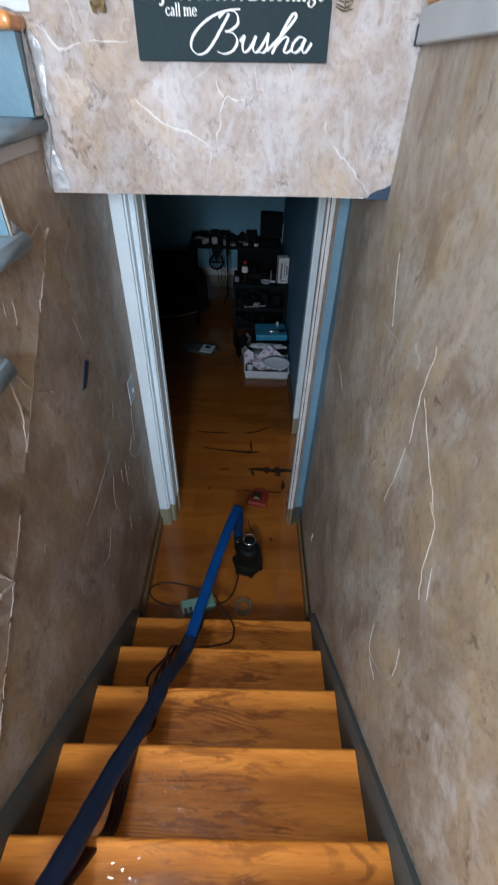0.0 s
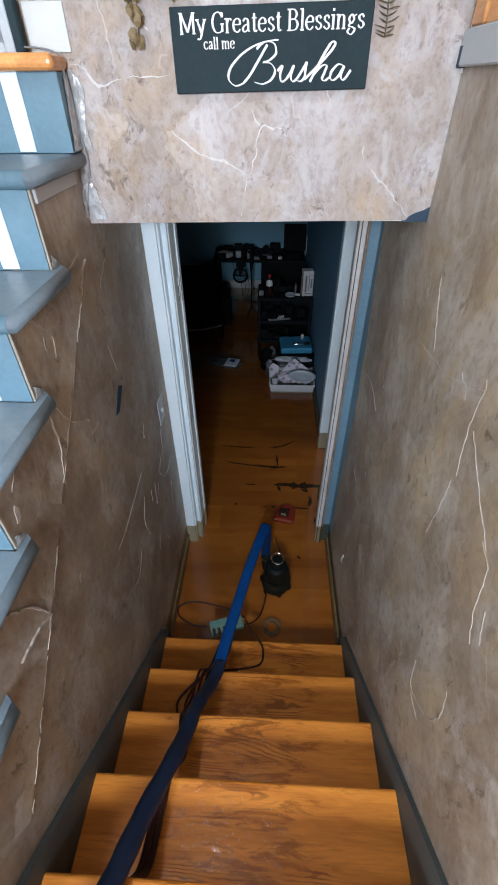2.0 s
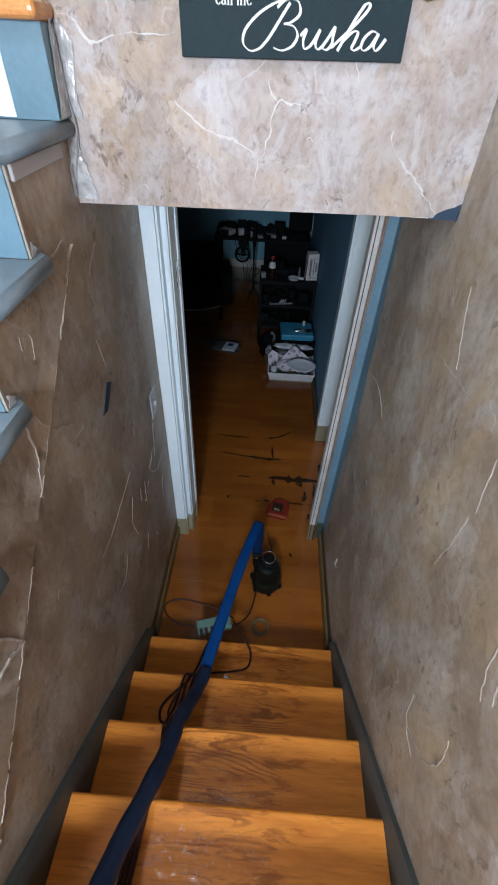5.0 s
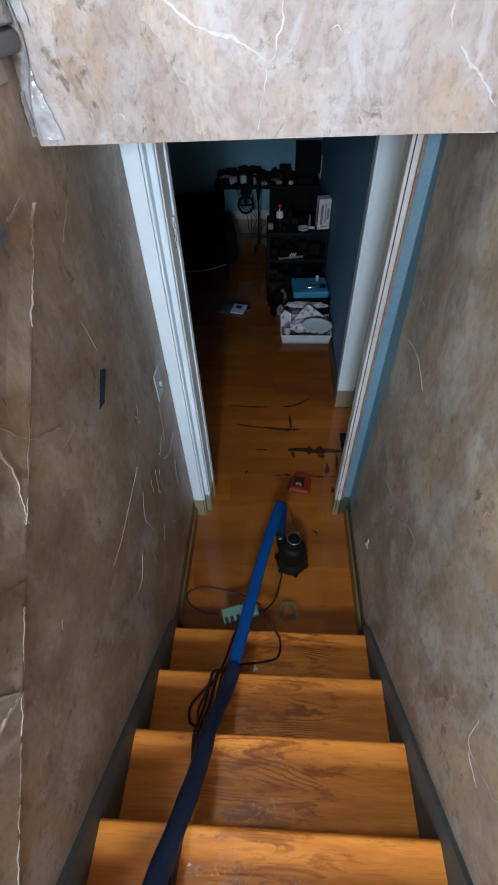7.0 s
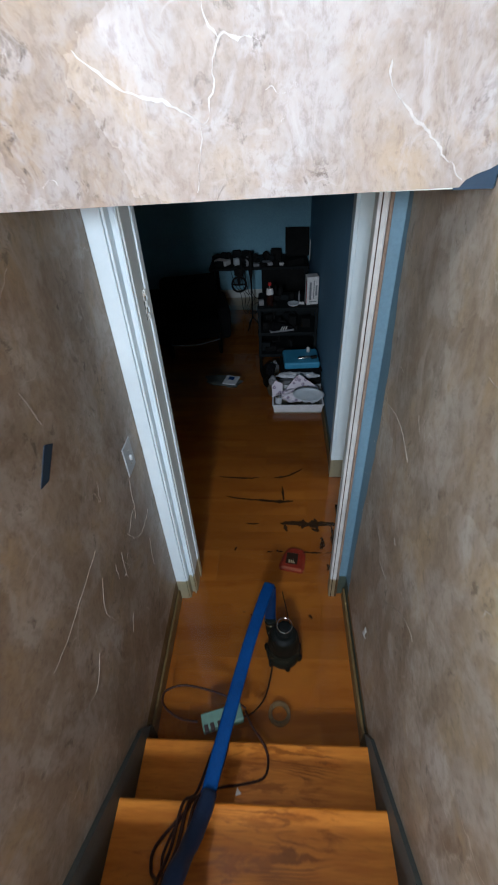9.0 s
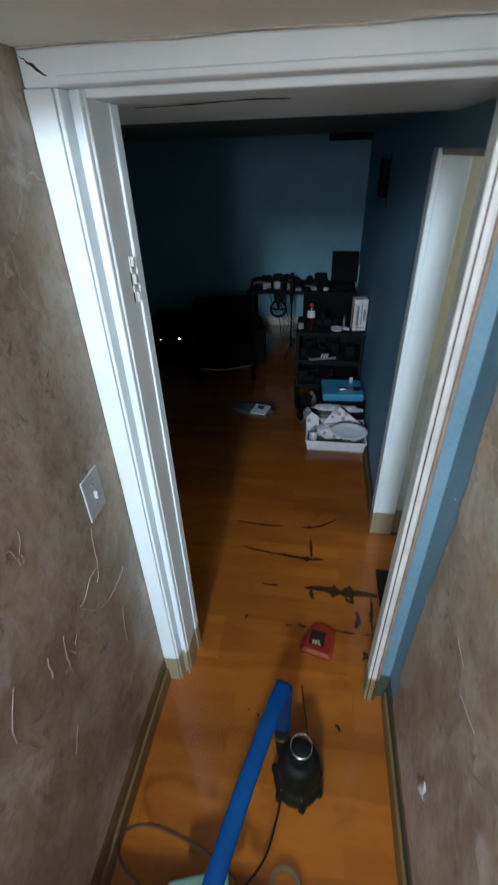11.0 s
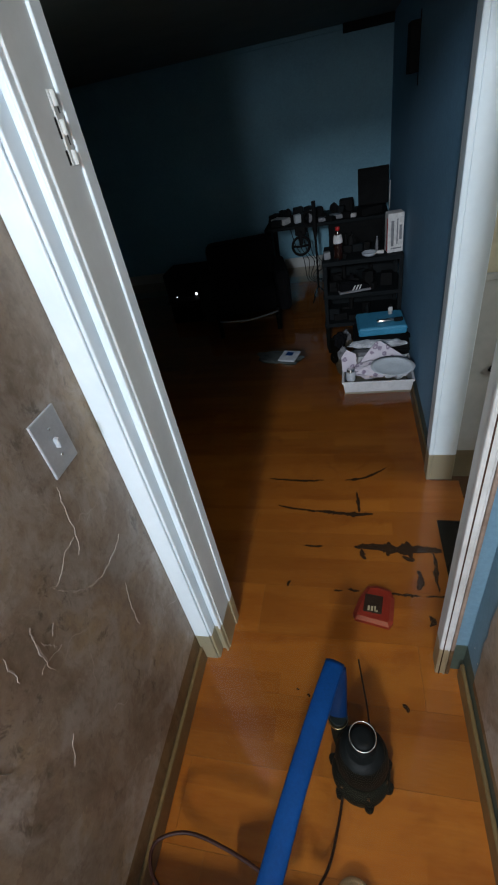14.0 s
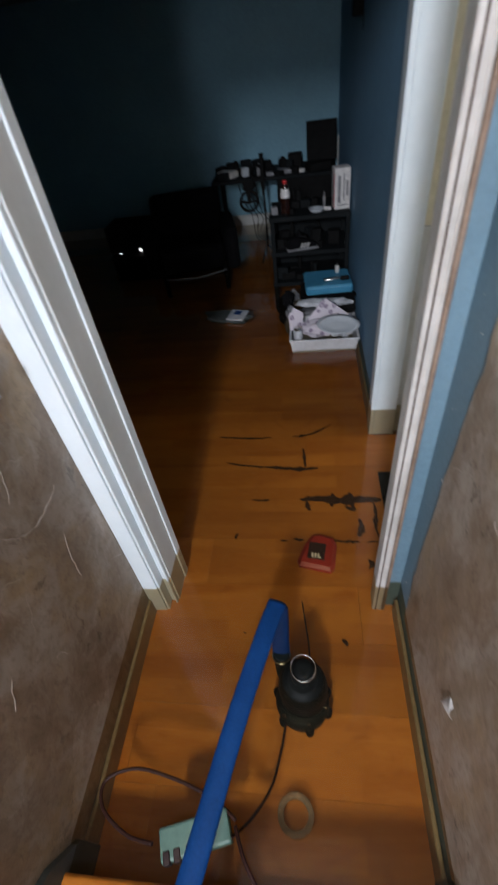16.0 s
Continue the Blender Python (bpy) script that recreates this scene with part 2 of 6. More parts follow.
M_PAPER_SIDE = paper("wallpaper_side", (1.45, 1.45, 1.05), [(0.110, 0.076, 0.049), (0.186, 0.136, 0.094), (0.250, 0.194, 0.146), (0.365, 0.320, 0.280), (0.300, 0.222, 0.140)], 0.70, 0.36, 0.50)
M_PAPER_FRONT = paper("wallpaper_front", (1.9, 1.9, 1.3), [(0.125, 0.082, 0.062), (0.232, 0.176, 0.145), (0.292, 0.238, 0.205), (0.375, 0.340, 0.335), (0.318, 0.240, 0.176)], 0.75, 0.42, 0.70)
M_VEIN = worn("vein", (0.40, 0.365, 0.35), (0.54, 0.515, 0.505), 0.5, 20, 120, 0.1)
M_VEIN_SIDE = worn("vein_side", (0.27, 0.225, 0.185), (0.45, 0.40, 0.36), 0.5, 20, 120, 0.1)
M_RIDGE_LIGHT = worn("ridge_highlight_paint", (0.21, 0.170, 0.135), (0.37, 0.315, 0.265), 0.5, 30, 120, 0.2)
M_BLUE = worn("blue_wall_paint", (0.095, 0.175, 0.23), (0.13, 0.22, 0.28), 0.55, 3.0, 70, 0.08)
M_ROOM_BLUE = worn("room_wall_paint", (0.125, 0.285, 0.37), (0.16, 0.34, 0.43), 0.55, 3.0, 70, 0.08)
M_SKIRT = worn("skirt_paint", (0.052, 0.060, 0.058), (0.078, 0.087, 0.082), 0.5, 5, 70, 0.06, gloss=0.3)
M_RISER = worn("riser_blue_paint", (0.095, 0.175, 0.225), (0.12, 0.21, 0.27), 0.35, 5, 70, 0.1)
M_TREAD_PAINT = worn("tread_grey_paint", (0.10, 0.135, 0.165), (0.15, 0.19, 0.215), 0.32, 6, 60, 0.15)
M_WHITE = worn("white_trim_paint", (0.60, 0.68, 0.725), (0.68, 0.755, 0.795), 0.38, 4, 50, 0.03, mottle=0.05)
M_WHITE_DIRTY = worn("aged_white_paint", (0.36, 0.37, 0.355), (0.52, 0.53, 0.51), 0.55, 3, 30, 0.06, mottle=0.1)
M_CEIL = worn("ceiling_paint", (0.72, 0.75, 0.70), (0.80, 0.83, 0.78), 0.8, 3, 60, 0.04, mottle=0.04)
# ceiling shade put into a dark base colour, where little light arrives
M_ROOM_CEIL = worn("shade_ceiling_paint", (0.10, 0.14, 0.14), (0.14, 0.18, 0.17), 0.8, 3, 60, 0.04, mottle=0.04)
M_BEIGE = worn("beige_paint", (0.48, 0.44, 0.31), (0.58, 0.54, 0.40), 0.6, 3, 50, 0.15)
M_OAK = oak("oak_tread")
M_PLANK = wood("laminate_plank", (0.50, 0.170, 0.020), (0.64, 0.250, 0.040), 0, 0.4, 3, (0.36, 0.105, 0.012), 0.0, (0.43, 0.0712, 2.062))
M_SUB = worn("dark_subfloor", (0.10, 0.05, 0.02), (0.15, 0.08, 0.035), 0.8)
M_CHIP = worn("swollen_board_core", (0.022, 0.008, 0.003), (0.055, 0.020, 0.007), 0.8, 40, 200, 0.5)
M_ORANGE = wood("varnished_wood", (0.42, 0.17, 0.05), (0.62, 0.30, 0.10), 1, 0.3, 4)
M_BASE = worn("pale_baseboard", (0.26, 0.20, 0.125), (0.36, 0.29, 0.19), 0.5)
M_BLACK = worn("black_plastic", (0.005, 0.005, 0.005), (0.011, 0.011, 0.011), 0.7, 12, 90, 0.1, gloss=0.08)
M_DARKTEAL = worn("dark_green_plastic", (0.004, 0.0065, 0.006), (0.008, 0.012, 0.011), 0.5, 12, 90, 0.15, gloss=0.15)
M_CHROME = plain("chrome", (0.75, 0.75, 0.73), 0.12, 1.0)
M_HOSE = worn("blue_layflat_hose", (0.001, 0.028, 0.115), (0.0015, 0.042, 0.165), 0.5, 10, 160, 0.15, gloss=0.14)
# darker, glossier copy of the hose blue
M_HOSE_DEEP = worn("deep_blue_hose", (0.0008, 0.010, 0.040), (0.001, 0.018, 0.066), 0.3, 10, 160, 0.15, gloss=0.3)
# navy hose length: the shadow on the steps is put into its colour
M_HOSE_DARK = worn("shaded_navy_hose", (0.006, 0.012, 0.030), (0.010, 0.020, 0.050), 0.42, 10, 160, 0.2, gloss=0.3)
M_CORD = worn("brown_black_cord", (0.022, 0.006, 0.004), (0.035, 0.010, 0.006), 0.45, 9, 90, 0.05, gloss=0.25)
M_GREEN = worn("pale_green_plastic", (0.085, 0.165, 0.135), (0.125, 0.225, 0.185), 0.4)
M_RED = worn("red_plastic", (0.30, 0.022, 0.016), (0.44, 0.045, 0.032), 0.3)
M_INK = plain("dark_ink", (0.03, 0.012, 0.012), 0.5)
M_SIGN = worn("slate_painted_board", (0.012, 0.023, 0.028), (0.019, 0.033, 0.039), 0.7, 4, 80, 0.05, gloss=0.2)
M_LETTER = plain("white_lettering", (0.82, 0.82, 0.80), 0.6)
M_LEAF = worn("dried_eucalyptus", (0.11, 0.075, 0.03), (0.24, 0.17, 0.08), 0.6, 25, 120, 0.2)
M_LEAF2 = worn("dark_dried_leaf", (0.05, 0.04, 0.025), (0.10, 0.075, 0.04), 0.6, 25, 120, 0.2)
M_SILVER = worn("silver_tape", (0.45, 0.47, 0.48), (0.72, 0.74, 0.75), 0.22, 30, 60, 0.8, 0.6)
M_PTAPE = plain("blue_painters_tape", (0.010, 0.030, 0.060), 0.6)
M_PLATE = plain("white_plate", (0.40, 0.43, 0.46), 0.3)
M_BOTTLE = plain("cola_dark", (0.02, 0.006, 0.004), 0.1)
M_REDCAP = plain("red_cap", (0.50, 0.02, 0.02), 0.35)
M_LABEL = worn("white_label", (0.45, 0.43, 0.42), (0.68, 0.66, 0.64), 0.6, 30, 90, 0.05)
M_TUB = worn("white_plastic_tub", (0.44, 0.44, 0.45), (0.55, 0.55, 0.56), 0.35)
def build_napkin(nt, p):
    v = coords(nt)
    spot = node(nt, "ShaderNodeTexVoronoi", {"Vector": mix(nt, 0.02, v, node(nt, "ShaderNodeTexNoise", {"Vector": v, "Scale": 40.0}).outputs["Color"], "ADD"), "Scale": 26.0}).outputs["Distance"]
    motif = ramp(nt, spot, [(0.10, (0.25, 0.25, 0.25)), (0.22, (0.85, 0.85, 0.85)), (0.36, (0.6, 0.6, 0.6)), (0.40, (0, 0, 0))])
    c = mix(nt, motif, (0.55, 0.50, 0.55), (0.15, 0.10, 0.17))
    setp(nt, p, base_color=c, roughness=0.8)
    bump(nt, p, noise_of(nt, v, 60.0, 3), 0.3)


M_NAPKIN = material("lilac_print_paper", build_napkin)
M_BAG = worn("crumpled_plastic_bag", (0.30, 0.31, 0.33), (0.62, 0.63, 0.66), 0.25, 25, 60, 0.6)
M_BLUECASE = worn("blue_plastic_case", (0.03, 0.20, 0.33), (0.05, 0.27, 0.43), 0.35)
M_CLOTH = worn("black_upholstery", (0.003, 0.003, 0.0035), (0.007, 0.007, 0.008), 0.9, 8, 150, 0.3, gloss=0.1)
M_SHELF = worn("dark_painted_steel", (0.006, 0.008, 0.009), (0.011, 0.013, 0.014), 0.65, gloss=0.10)
M_GREYBITS = worn("grey_clutter", (0.10, 0.10, 0.11), (0.24, 0.24, 0.25), 0.5, 18, 80, 0.3)
M_RAW = worn("bare_brown_wood", (0.13, 0.085, 0.06), (0.25, 0.175, 0.13), 0.7, 14, 120, 0.3)
M_GREYTRIM = worn("grey_trim_paint", (0.30, 0.31, 0.32), (0.38, 0.39, 0.40), 0.5, 4, 50, 0.03, mottle=0.05)
M_WRAP = worn("crinkled_clear_wrap", (0.20, 0.195, 0.19), (0.40, 0.40, 0.40), 0.14, 30, 70, 1.0, gloss=0.8)
M_PUMP = worn("wet_black_iron", (0.0025, 0.0032, 0.003), (0.006, 0.007, 0.0065), 0.5, 12, 90, 0.3, gloss=0.12)
# blue paint lightened to make up for light missing on this wall
M_ROOM_RIGHT = worn("lightened_blue_paint", (0.125, 0.275, 0.42), (0.16, 0.325, 0.47), 0.6, 2.0, 60, 0.08, gloss=0.3)
M_BAND = worn("tan_grey_band", (0.22, 0.19, 0.155), (0.31, 0.275, 0.23), 0.55)
M_CAULK = worn("old_caulk", (0.40, 0.39, 0.35), (0.62, 0.61, 0.57), 0.3, 60, 150, 0.6)
# jamb greyer than the white trim: its grazing shade is in the colour
M_JAMB = worn("shaded_white_jamb_paint", (0.47, 0.51, 0.515), (0.56, 0.60, 0.61), 0.5, 3, 40, 0.05, mottle=0.1)
# casing grey holds dirt and, painted in, the shade of oblique light
M_CASING = worn("dirty_shaded_casing", (0.37, 0.352, 0.33), (0.53, 0.515, 0.50), 0.5, 9, 60, 0.12, mottle=0.12)


def build_water(nt, p):
    nt.nodes.remove(p)
    out = nt.nodes["Material Output"]
    v = coords(nt)
    rip = noise_of(nt, v, 7.0, 2, 0.5, 0.3)
    b = node(nt, "ShaderNodeBump", {"Height": rip, "Strength": 0.10, "Distance": 0.01})
    clear = node(nt, "ShaderNodeBsdfTransparent", {"Color": (0.64, 0.575, 0.44, 1)})
    gloss = node(nt, "ShaderNodeBsdfGlossy", {"Roughness": 0.06, "Normal": b.outputs[0]})
    face = node(nt, "ShaderNodeLayerWeight", {"Blend": 0.5, "Normal": b.outputs[0]}).outputs["Facing"]
    rim = node(nt, "ShaderNodeMath", {0: face, 1: 3.3}, operation="POWER").outputs[0]
    rim = node(nt, "ShaderNodeMapRange", {"Value": rim, "To Min": 0.02, "To Max": 0.95}).outputs[0]
    silt = node(nt, "ShaderNodeBsdfDiffuse", {"Color": (0.30, 0.27, 0.22, 1)})
    murk = node(nt, "ShaderNodeMixShader", {0: 0.018, 1: clear.outputs[0], 2: silt.outputs[0]})
    m = node(nt, "ShaderNodeMixShader", {0: rim, 1: murk.outputs[0], 2: gloss.outputs[0]})
    nt.links.new(m.outputs[0], out.inputs["Surface"])


M_WATER = material("clear_water", build_water)


def build_drop(nt, p):
    nt.nodes.remove(p)
    clear = node(nt, "ShaderNodeBsdfTransparent", {"Color": (1, 1, 1, 1)})
    gloss = node(nt, "ShaderNodeBsdfGlossy", {"Roughness": 0.08})
    m = node(nt, "ShaderNodeMixShader", {0: 0.055, 1: clear.outputs[0], 2: gloss.outputs[0]})
    nt.links.new(m.outputs[0], nt.nodes["Material Output"].inputs["Surface"])


M_DROP = material("water_drop", build_drop)


def build_film(nt, p):
    setp(nt, p, base_color=(0.55, 0.47, 0.40), roughness=0.2)
    clear = node(nt, "ShaderNodeBsdfTransparent", {"Color": (0.93, 0.90, 0.86, 1)})
    m = node(nt, "ShaderNodeMixShader", {0: 0.38, 1: clear.outputs[0], 2: p.outputs[0]})
    nt.links.new(m.outputs[0], nt.nodes["Material Output"].inputs["Surface"])


M_FILM = material("clear_tape_film", build_film)


def build_glow(nt, p):
    setp(nt, p, base_color=(0.8, 0.8, 0.8))
    p.inputs["Emission Color"].default_value = (0.9, 0.95, 1, 1)
    p.inputs["Emission Strength"].default_value = 1.1


# emission stands in for two white glints of unknown source
M_GLINT = material("glint_glow", build_glow)


# ---------------------------------------------------------------- mesh helpers
def box(bm, x0, x1, y0, y1, z0, z1, bevel=0.0, seg=1, m=None):
    r = bmesh.ops.create_cube(bm, size=1.0)
    vs = r["verts"]
    bmesh.ops.transform(bm, verts=vs, matrix=Matrix.Translation(((x0 + x1) / 2, (y0 + y1) / 2, (z0 + z1) / 2)) @ Matrix.Diagonal((x1 - x0, y1 - y0, z1 - z0, 1)))
    if m is not None:
        bmesh.ops.transform(bm, verts=vs, matrix=m)
    if bevel:
        es = list({e for v in vs for e in v.link_edges})
        bmesh.ops.bevel(bm, geom=es, offset=bevel, segments=seg, affect="EDGES", profile=0.5)
    return bm


def boxbm(*a, **k):
    return box(bmesh.new(), *a, **k)


def smooth_path(pts, n=8):
    pts = [Vector(p) for p in pts]
    out = []
    for i in range(len(pts) - 1):
        p0, p1, p2, p3 = pts[max(i - 1, 0)], pts[i], pts[i + 1], pts[min(i + 2, len(pts) - 1)]
        for k in range(n):
            t = k / n
            out.append(0.5 * ((2 * p1) + (p2 - p0) * t + (2 * p0 - 5 * p1 + 4 * p2 - p3) * t * t + (3 * p1 - p0 - 3 * p2 + p3) * t ** 3))
    return out + [pts[-1]]


def tube(bm, pts, r, seg=8, smooth=8, flat=1.0, wobble=0.0):
    """A round or flattened tube; flat: height over width; r: one radius or a function of 0..1."""
    path = smooth_path(pts, smooth) if smooth else [Vector(p) for p in pts]
    rings = []
    for i, p in enumerate(path):
        d = (path[min(i + 1, len(path) - 1)] - path[max(i - 1, 0)]).normalized()
        side = d.cross(Vector((0, 0, 1)))
        side = side.normalized() if side.length > 1e-4 else Vector((1, 0, 0))
        up = side.cross(d).normalized()
        k = i / max(1, len(path) - 1)
        rr = r(k) if callable(r) else r
        rr *= 1 + wobble * noise.noise(p * 14)
        rings.append([bm.verts.new(p + side * (math.cos(a) * rr) + up * (math.sin(a) * rr * flat)) for a in (2 * math.pi * j / seg for j in range(seg))])
    for a, b in zip(rings, rings[1:]):
        for j in range(seg):
            f = bm.faces.new((a[j], a[(j + 1) % seg], b[(j + 1) % seg], b[j]))
            f.smooth = True
    bm.faces.new(rings[0][::-1])
    bm.faces.new(rings[-1])
    return bm


def lathe(bm, profile, seg=24, at=(0, 0, 0), m=None):
    rings = []
    for r, z in profile:
        rings.append([bm.verts.new((r * math.cos(2 * math.pi * j / seg), r * math.sin(2 * math.pi * j / seg), z)) for j in range(seg)])
    for a, b in zip(rings, rings[1:]):
        for j in range(seg):
            f = bm.faces.new((a[j], a[(j + 1) % seg], b[(j + 1) % seg], b[j]))
            f.smooth = True
    bm.faces.new(rings[0][::-1])
    bm.faces.new(rings[-1])
    vs = [v for ring in rings for v in ring]
    bmesh.ops.transform(bm, verts=vs, matrix=Matrix.Translation(at) @ (m if m is not None else Matrix.Identity(4)))
    return bm


def hoop(bm, profile, seg=28, at=(0, 0, 0)):
    """A hollow ring: a closed outline of radius and height turned round the upright axis."""
    rings = [[bm.verts.new((at[0] + r * math.cos(2 * math.pi * j / seg), at[1] + r * math.sin(2 * math.pi * j / seg), at[2] + z)) for r, z in profile] for j in range(seg)]
    for j in range(seg):
        a, b = rings[j], rings[(j + 1) % seg]
        for k in range(len(profile)):
            l = (k + 1) % len(profile)
            bm.faces.new((a[k], b[k], b[l], a[l])).smooth = True
    bmesh.ops.recalc_face_normals(bm, faces=bm.faces)
    return bm


def crinkled(bm, rows, axis, at, proud, amp=0.005, n=14, m=5):
    """A crumpled thin sheet on a wall plane, between two edges given as (low-a, low-b, high-a, high-b) rows."""
    k0 = "xyz".index(axis)
    grid = []
    for i in range(n + 1):
        s = i / n * (len(rows) - 1)
        k = min(int(s), len(rows) - 2)
        f = s - k
        r = [u + (w - u) * f for u, w in zip(rows[k], rows[k + 1])]
        line = []
        for j in range(m + 1):
            g = j / m
            q = Vector((r[0] + (r[2] - r[0]) * g, r[1] + (r[3] - r[1]) * g, 0))
            lift = proud * (0.4 + 0.6 * math.sin(math.pi * g)) + math.copysign(amp, proud) * abs(noise.noise(q * 55))
            c = [q.x + 0.003 * noise.noise(q * 90), q.y]
            c.insert(k0, at + lift)
            line.append(bm.verts.new(c))
        grid.append(line)
    for a, b in zip(grid, grid[1:]):
        for j in range(m):
            bm.faces.new((a[j], a[j + 1], b[j + 1], b[j]))
    bmesh.ops.recalc_face_normals(bm, faces=bm.faces)
    bmesh.ops.solidify(bm, geom=bm.faces[:], thickness=0.0006)
    return bm


def torus(bm, big, small, at=(0, 0, 0), m=None, seg=28, sub=8):
    rings = []
    for i in range(seg):
        a = 2 * math.pi * i / seg
        rings.append([bm.verts.new(((big + small * math.cos(b)) * math.cos(a), (big + small * math.cos(b)) * math.sin(a), small * math.sin(b))) for b in (2 * math.pi * j / sub for j in range(sub))])
    for i in range(seg):
        a, b = rings[i], rings[(i + 1) % seg]
        for j in range(sub):
            f = bm.faces.new((a[j], b[j], b[(j + 1) % sub], a[(j + 1) % sub]))
            f.smooth = True
    vs = [v for ring in rings for v in ring]
    bmesh.ops.transform(bm, verts=vs, matrix=Matrix.Translation(at) @ (m if m is not None else Matrix.Identity(4)))
    return bm


def prism(bm, outline, axis, a, b):
    """A flat outline pulled out along one axis, from a to b."""
    n = "xyz".index(axis)

    def put(p, h):
        q = list(p)
        q.insert(n, h)
        return bm.verts.new(q)

    lo, hi = [put(p, a) for p in outline], [put(p, b) for p in outline]
    bm.faces.new(lo)
    bm.faces.new(hi[::-1])
    for i in range(len(lo)):
        j = (i + 1) % len(lo)
        bm.faces.new((lo[i], hi[i], hi[j], lo[j]))
    bmesh.ops.recalc_face_normals(bm, faces=bm.faces)
    return bm


def ribbon(bm, pts, width, axis, at, proud, broken=True, steps=9):
    """A thin uneven strip along a line on a wall plane (axis = at), standing a little proud of it."""
    n = "xyz".index(axis)
    pts = smooth_path([Vector((p[0], p[1], 0)) for p in pts], steps)
    left, right = [], []
    for i, p in enumerate(pts):
        d = (pts[min(i + 1, len(pts) - 1)] - pts[max(i - 1, 0)]).normalized()
        w = width * (max(0.06, 0.55 + 1.1 * noise.noise(p * 23) + 0.7 * noise.noise(p * 90)) if broken else 0.5 + 1.0 * abs(noise.noise(p * 21)) + 0.6 * abs(noise.noise(p * 97))) * (0.25 + min(1.0, 4 * min(i, len(pts) - 1 - i) / len(pts)))
        j = Vector((noise.noise(p * 47), noise.noise(p * 47 + Vector((9, 9, 9))), 0)) * 0.005 + Vector((noise.noise(p * 131), noise.noise(p * 131 + Vector((5, 5, 5))), 0)) * 0.003 * (1.0 if broken else 0.3)
        s = Vector((-d.y, d.x, 0)) * w
        left.append(p + s + j)
        right.append(p - s + j)

    def put(q, h):
        c = [q.x, q.y]
        c.insert(n, h)
        return bm.verts.new(c)

    rows = [(put(a, at + proud), put(b, at + proud), put(a, at), put(b, at)) for a, b in zip(left, right)]
    for r, s in zip(rows, rows[1:]):
        bm.faces.new((r[0], r[1], s[1], s[0]))
        bm.faces.new((r[0], s[0], s[2], r[2]))
        bm.faces.new((r[1], r[3], s[3], s[1]))
    bmesh.ops.recalc_face_normals(bm, faces=bm.faces)
    return bm


def part(name, bm, mat, parent=None, label="", m=None):
    """One mesh object from a bmesh, under a thing or a part."""
    me = bpy.data.meshes.new(name)
    bm.to_mesh(me)
    bm.free()
    me.materials.append(mat)
    ob = new(name, me)
    if m is not None:
        ob.matrix_world = m
    if parent is not None:
        ob.parent = parent
    if label:
        tagged(ob, label)
    return ob


def thing(name, label, category, at=(0, 0, 0), turn=0, group="", kind=""):
    """An empty at the base of a thing; its parts are built round the thing's own origin."""
    ob = new(name)
    ob.empty_display_size = 0.05
    ob.matrix_world = pose(*at, 0, 0, turn)
    return tagged(ob, label, category, group, kind)


def solo(name, bm, mat, label, category, group="", kind="", m=None):
    return tagged(part(name, bm, mat, None, "", m), label, category, group, kind)


def setting(name, bm, mat, label, category):
    return solo(name, bm, mat, label, category, kind="structure")


# ---------------------------------------------------------------- structure
# stairwell side walls: the one on the left follows the upper flight
RISE_U, RUN_U = 0.2005, 0.235
UP_FRONT = [0.0 + RUN_U * k for k in range(5)]          # nose of each upper tread
UP_TOP = [1.404 + 0.1945 * k for k in range(5)]
outline = [(LANDING_Y - 0.02, -0.05), (DOOR_Y1, -0.05), (DOOR_Y1, BULK_Z), (BULK_Y - 0.0005, BULK_Z), (BULK_Y - 0.0005, UP_TOP[4] - 0.036)]
for k in range(4, -1, -1):
    outline += [(UP_FRONT[k] + 0.032, UP_TOP[k] - 0.036)]
    outline += [(UP_FRONT[k] + 0.032, (UP_TOP[k - 1] if k else LANDING_Z) - 0.036)]
outline += [(LANDING_Y - 0.02, LANDING_Z - 0.036)]
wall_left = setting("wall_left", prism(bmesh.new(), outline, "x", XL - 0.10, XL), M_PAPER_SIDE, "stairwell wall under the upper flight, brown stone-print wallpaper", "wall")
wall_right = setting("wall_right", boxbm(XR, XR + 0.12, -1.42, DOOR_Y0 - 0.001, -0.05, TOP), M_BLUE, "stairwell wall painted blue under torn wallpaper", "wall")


def ragged(points, amp=0.012, n=6):
    """A torn edge through the given corners."""
    out = []
    for (a, b), (c, d) in zip(points, points[1:]):
        for k in range(n):
            t = k / n
            out.append((a + (c - a) * t + amp * noise.noise(Vector((a + t * 3, b * 7 + t * 5, 1.3))), b + (d - b) * t + amp * noise.noise(Vector((a * 5 + t * 4, b + t * 9, 4.1)))))
    return out + [points[-1]]


edge = ragged([(1.73, BULK_Z - 0.004), (1.715, 1.75), (1.665, 1.45), (1.65, 1.1), (1.675, 0.8), (1.69, 0.4), (1.672, 0.13)])
sheet = [(-1.40, 0.13), (-1.40, 3.70), (BULK_Y - 0.004, 3.70), (BULK_Y - 0.004, BULK_Z - 0.004)] + edge
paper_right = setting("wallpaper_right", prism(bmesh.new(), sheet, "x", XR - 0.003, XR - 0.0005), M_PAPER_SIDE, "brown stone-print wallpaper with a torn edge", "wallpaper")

rnd = random.Random(15)
bm = bmesh.new()
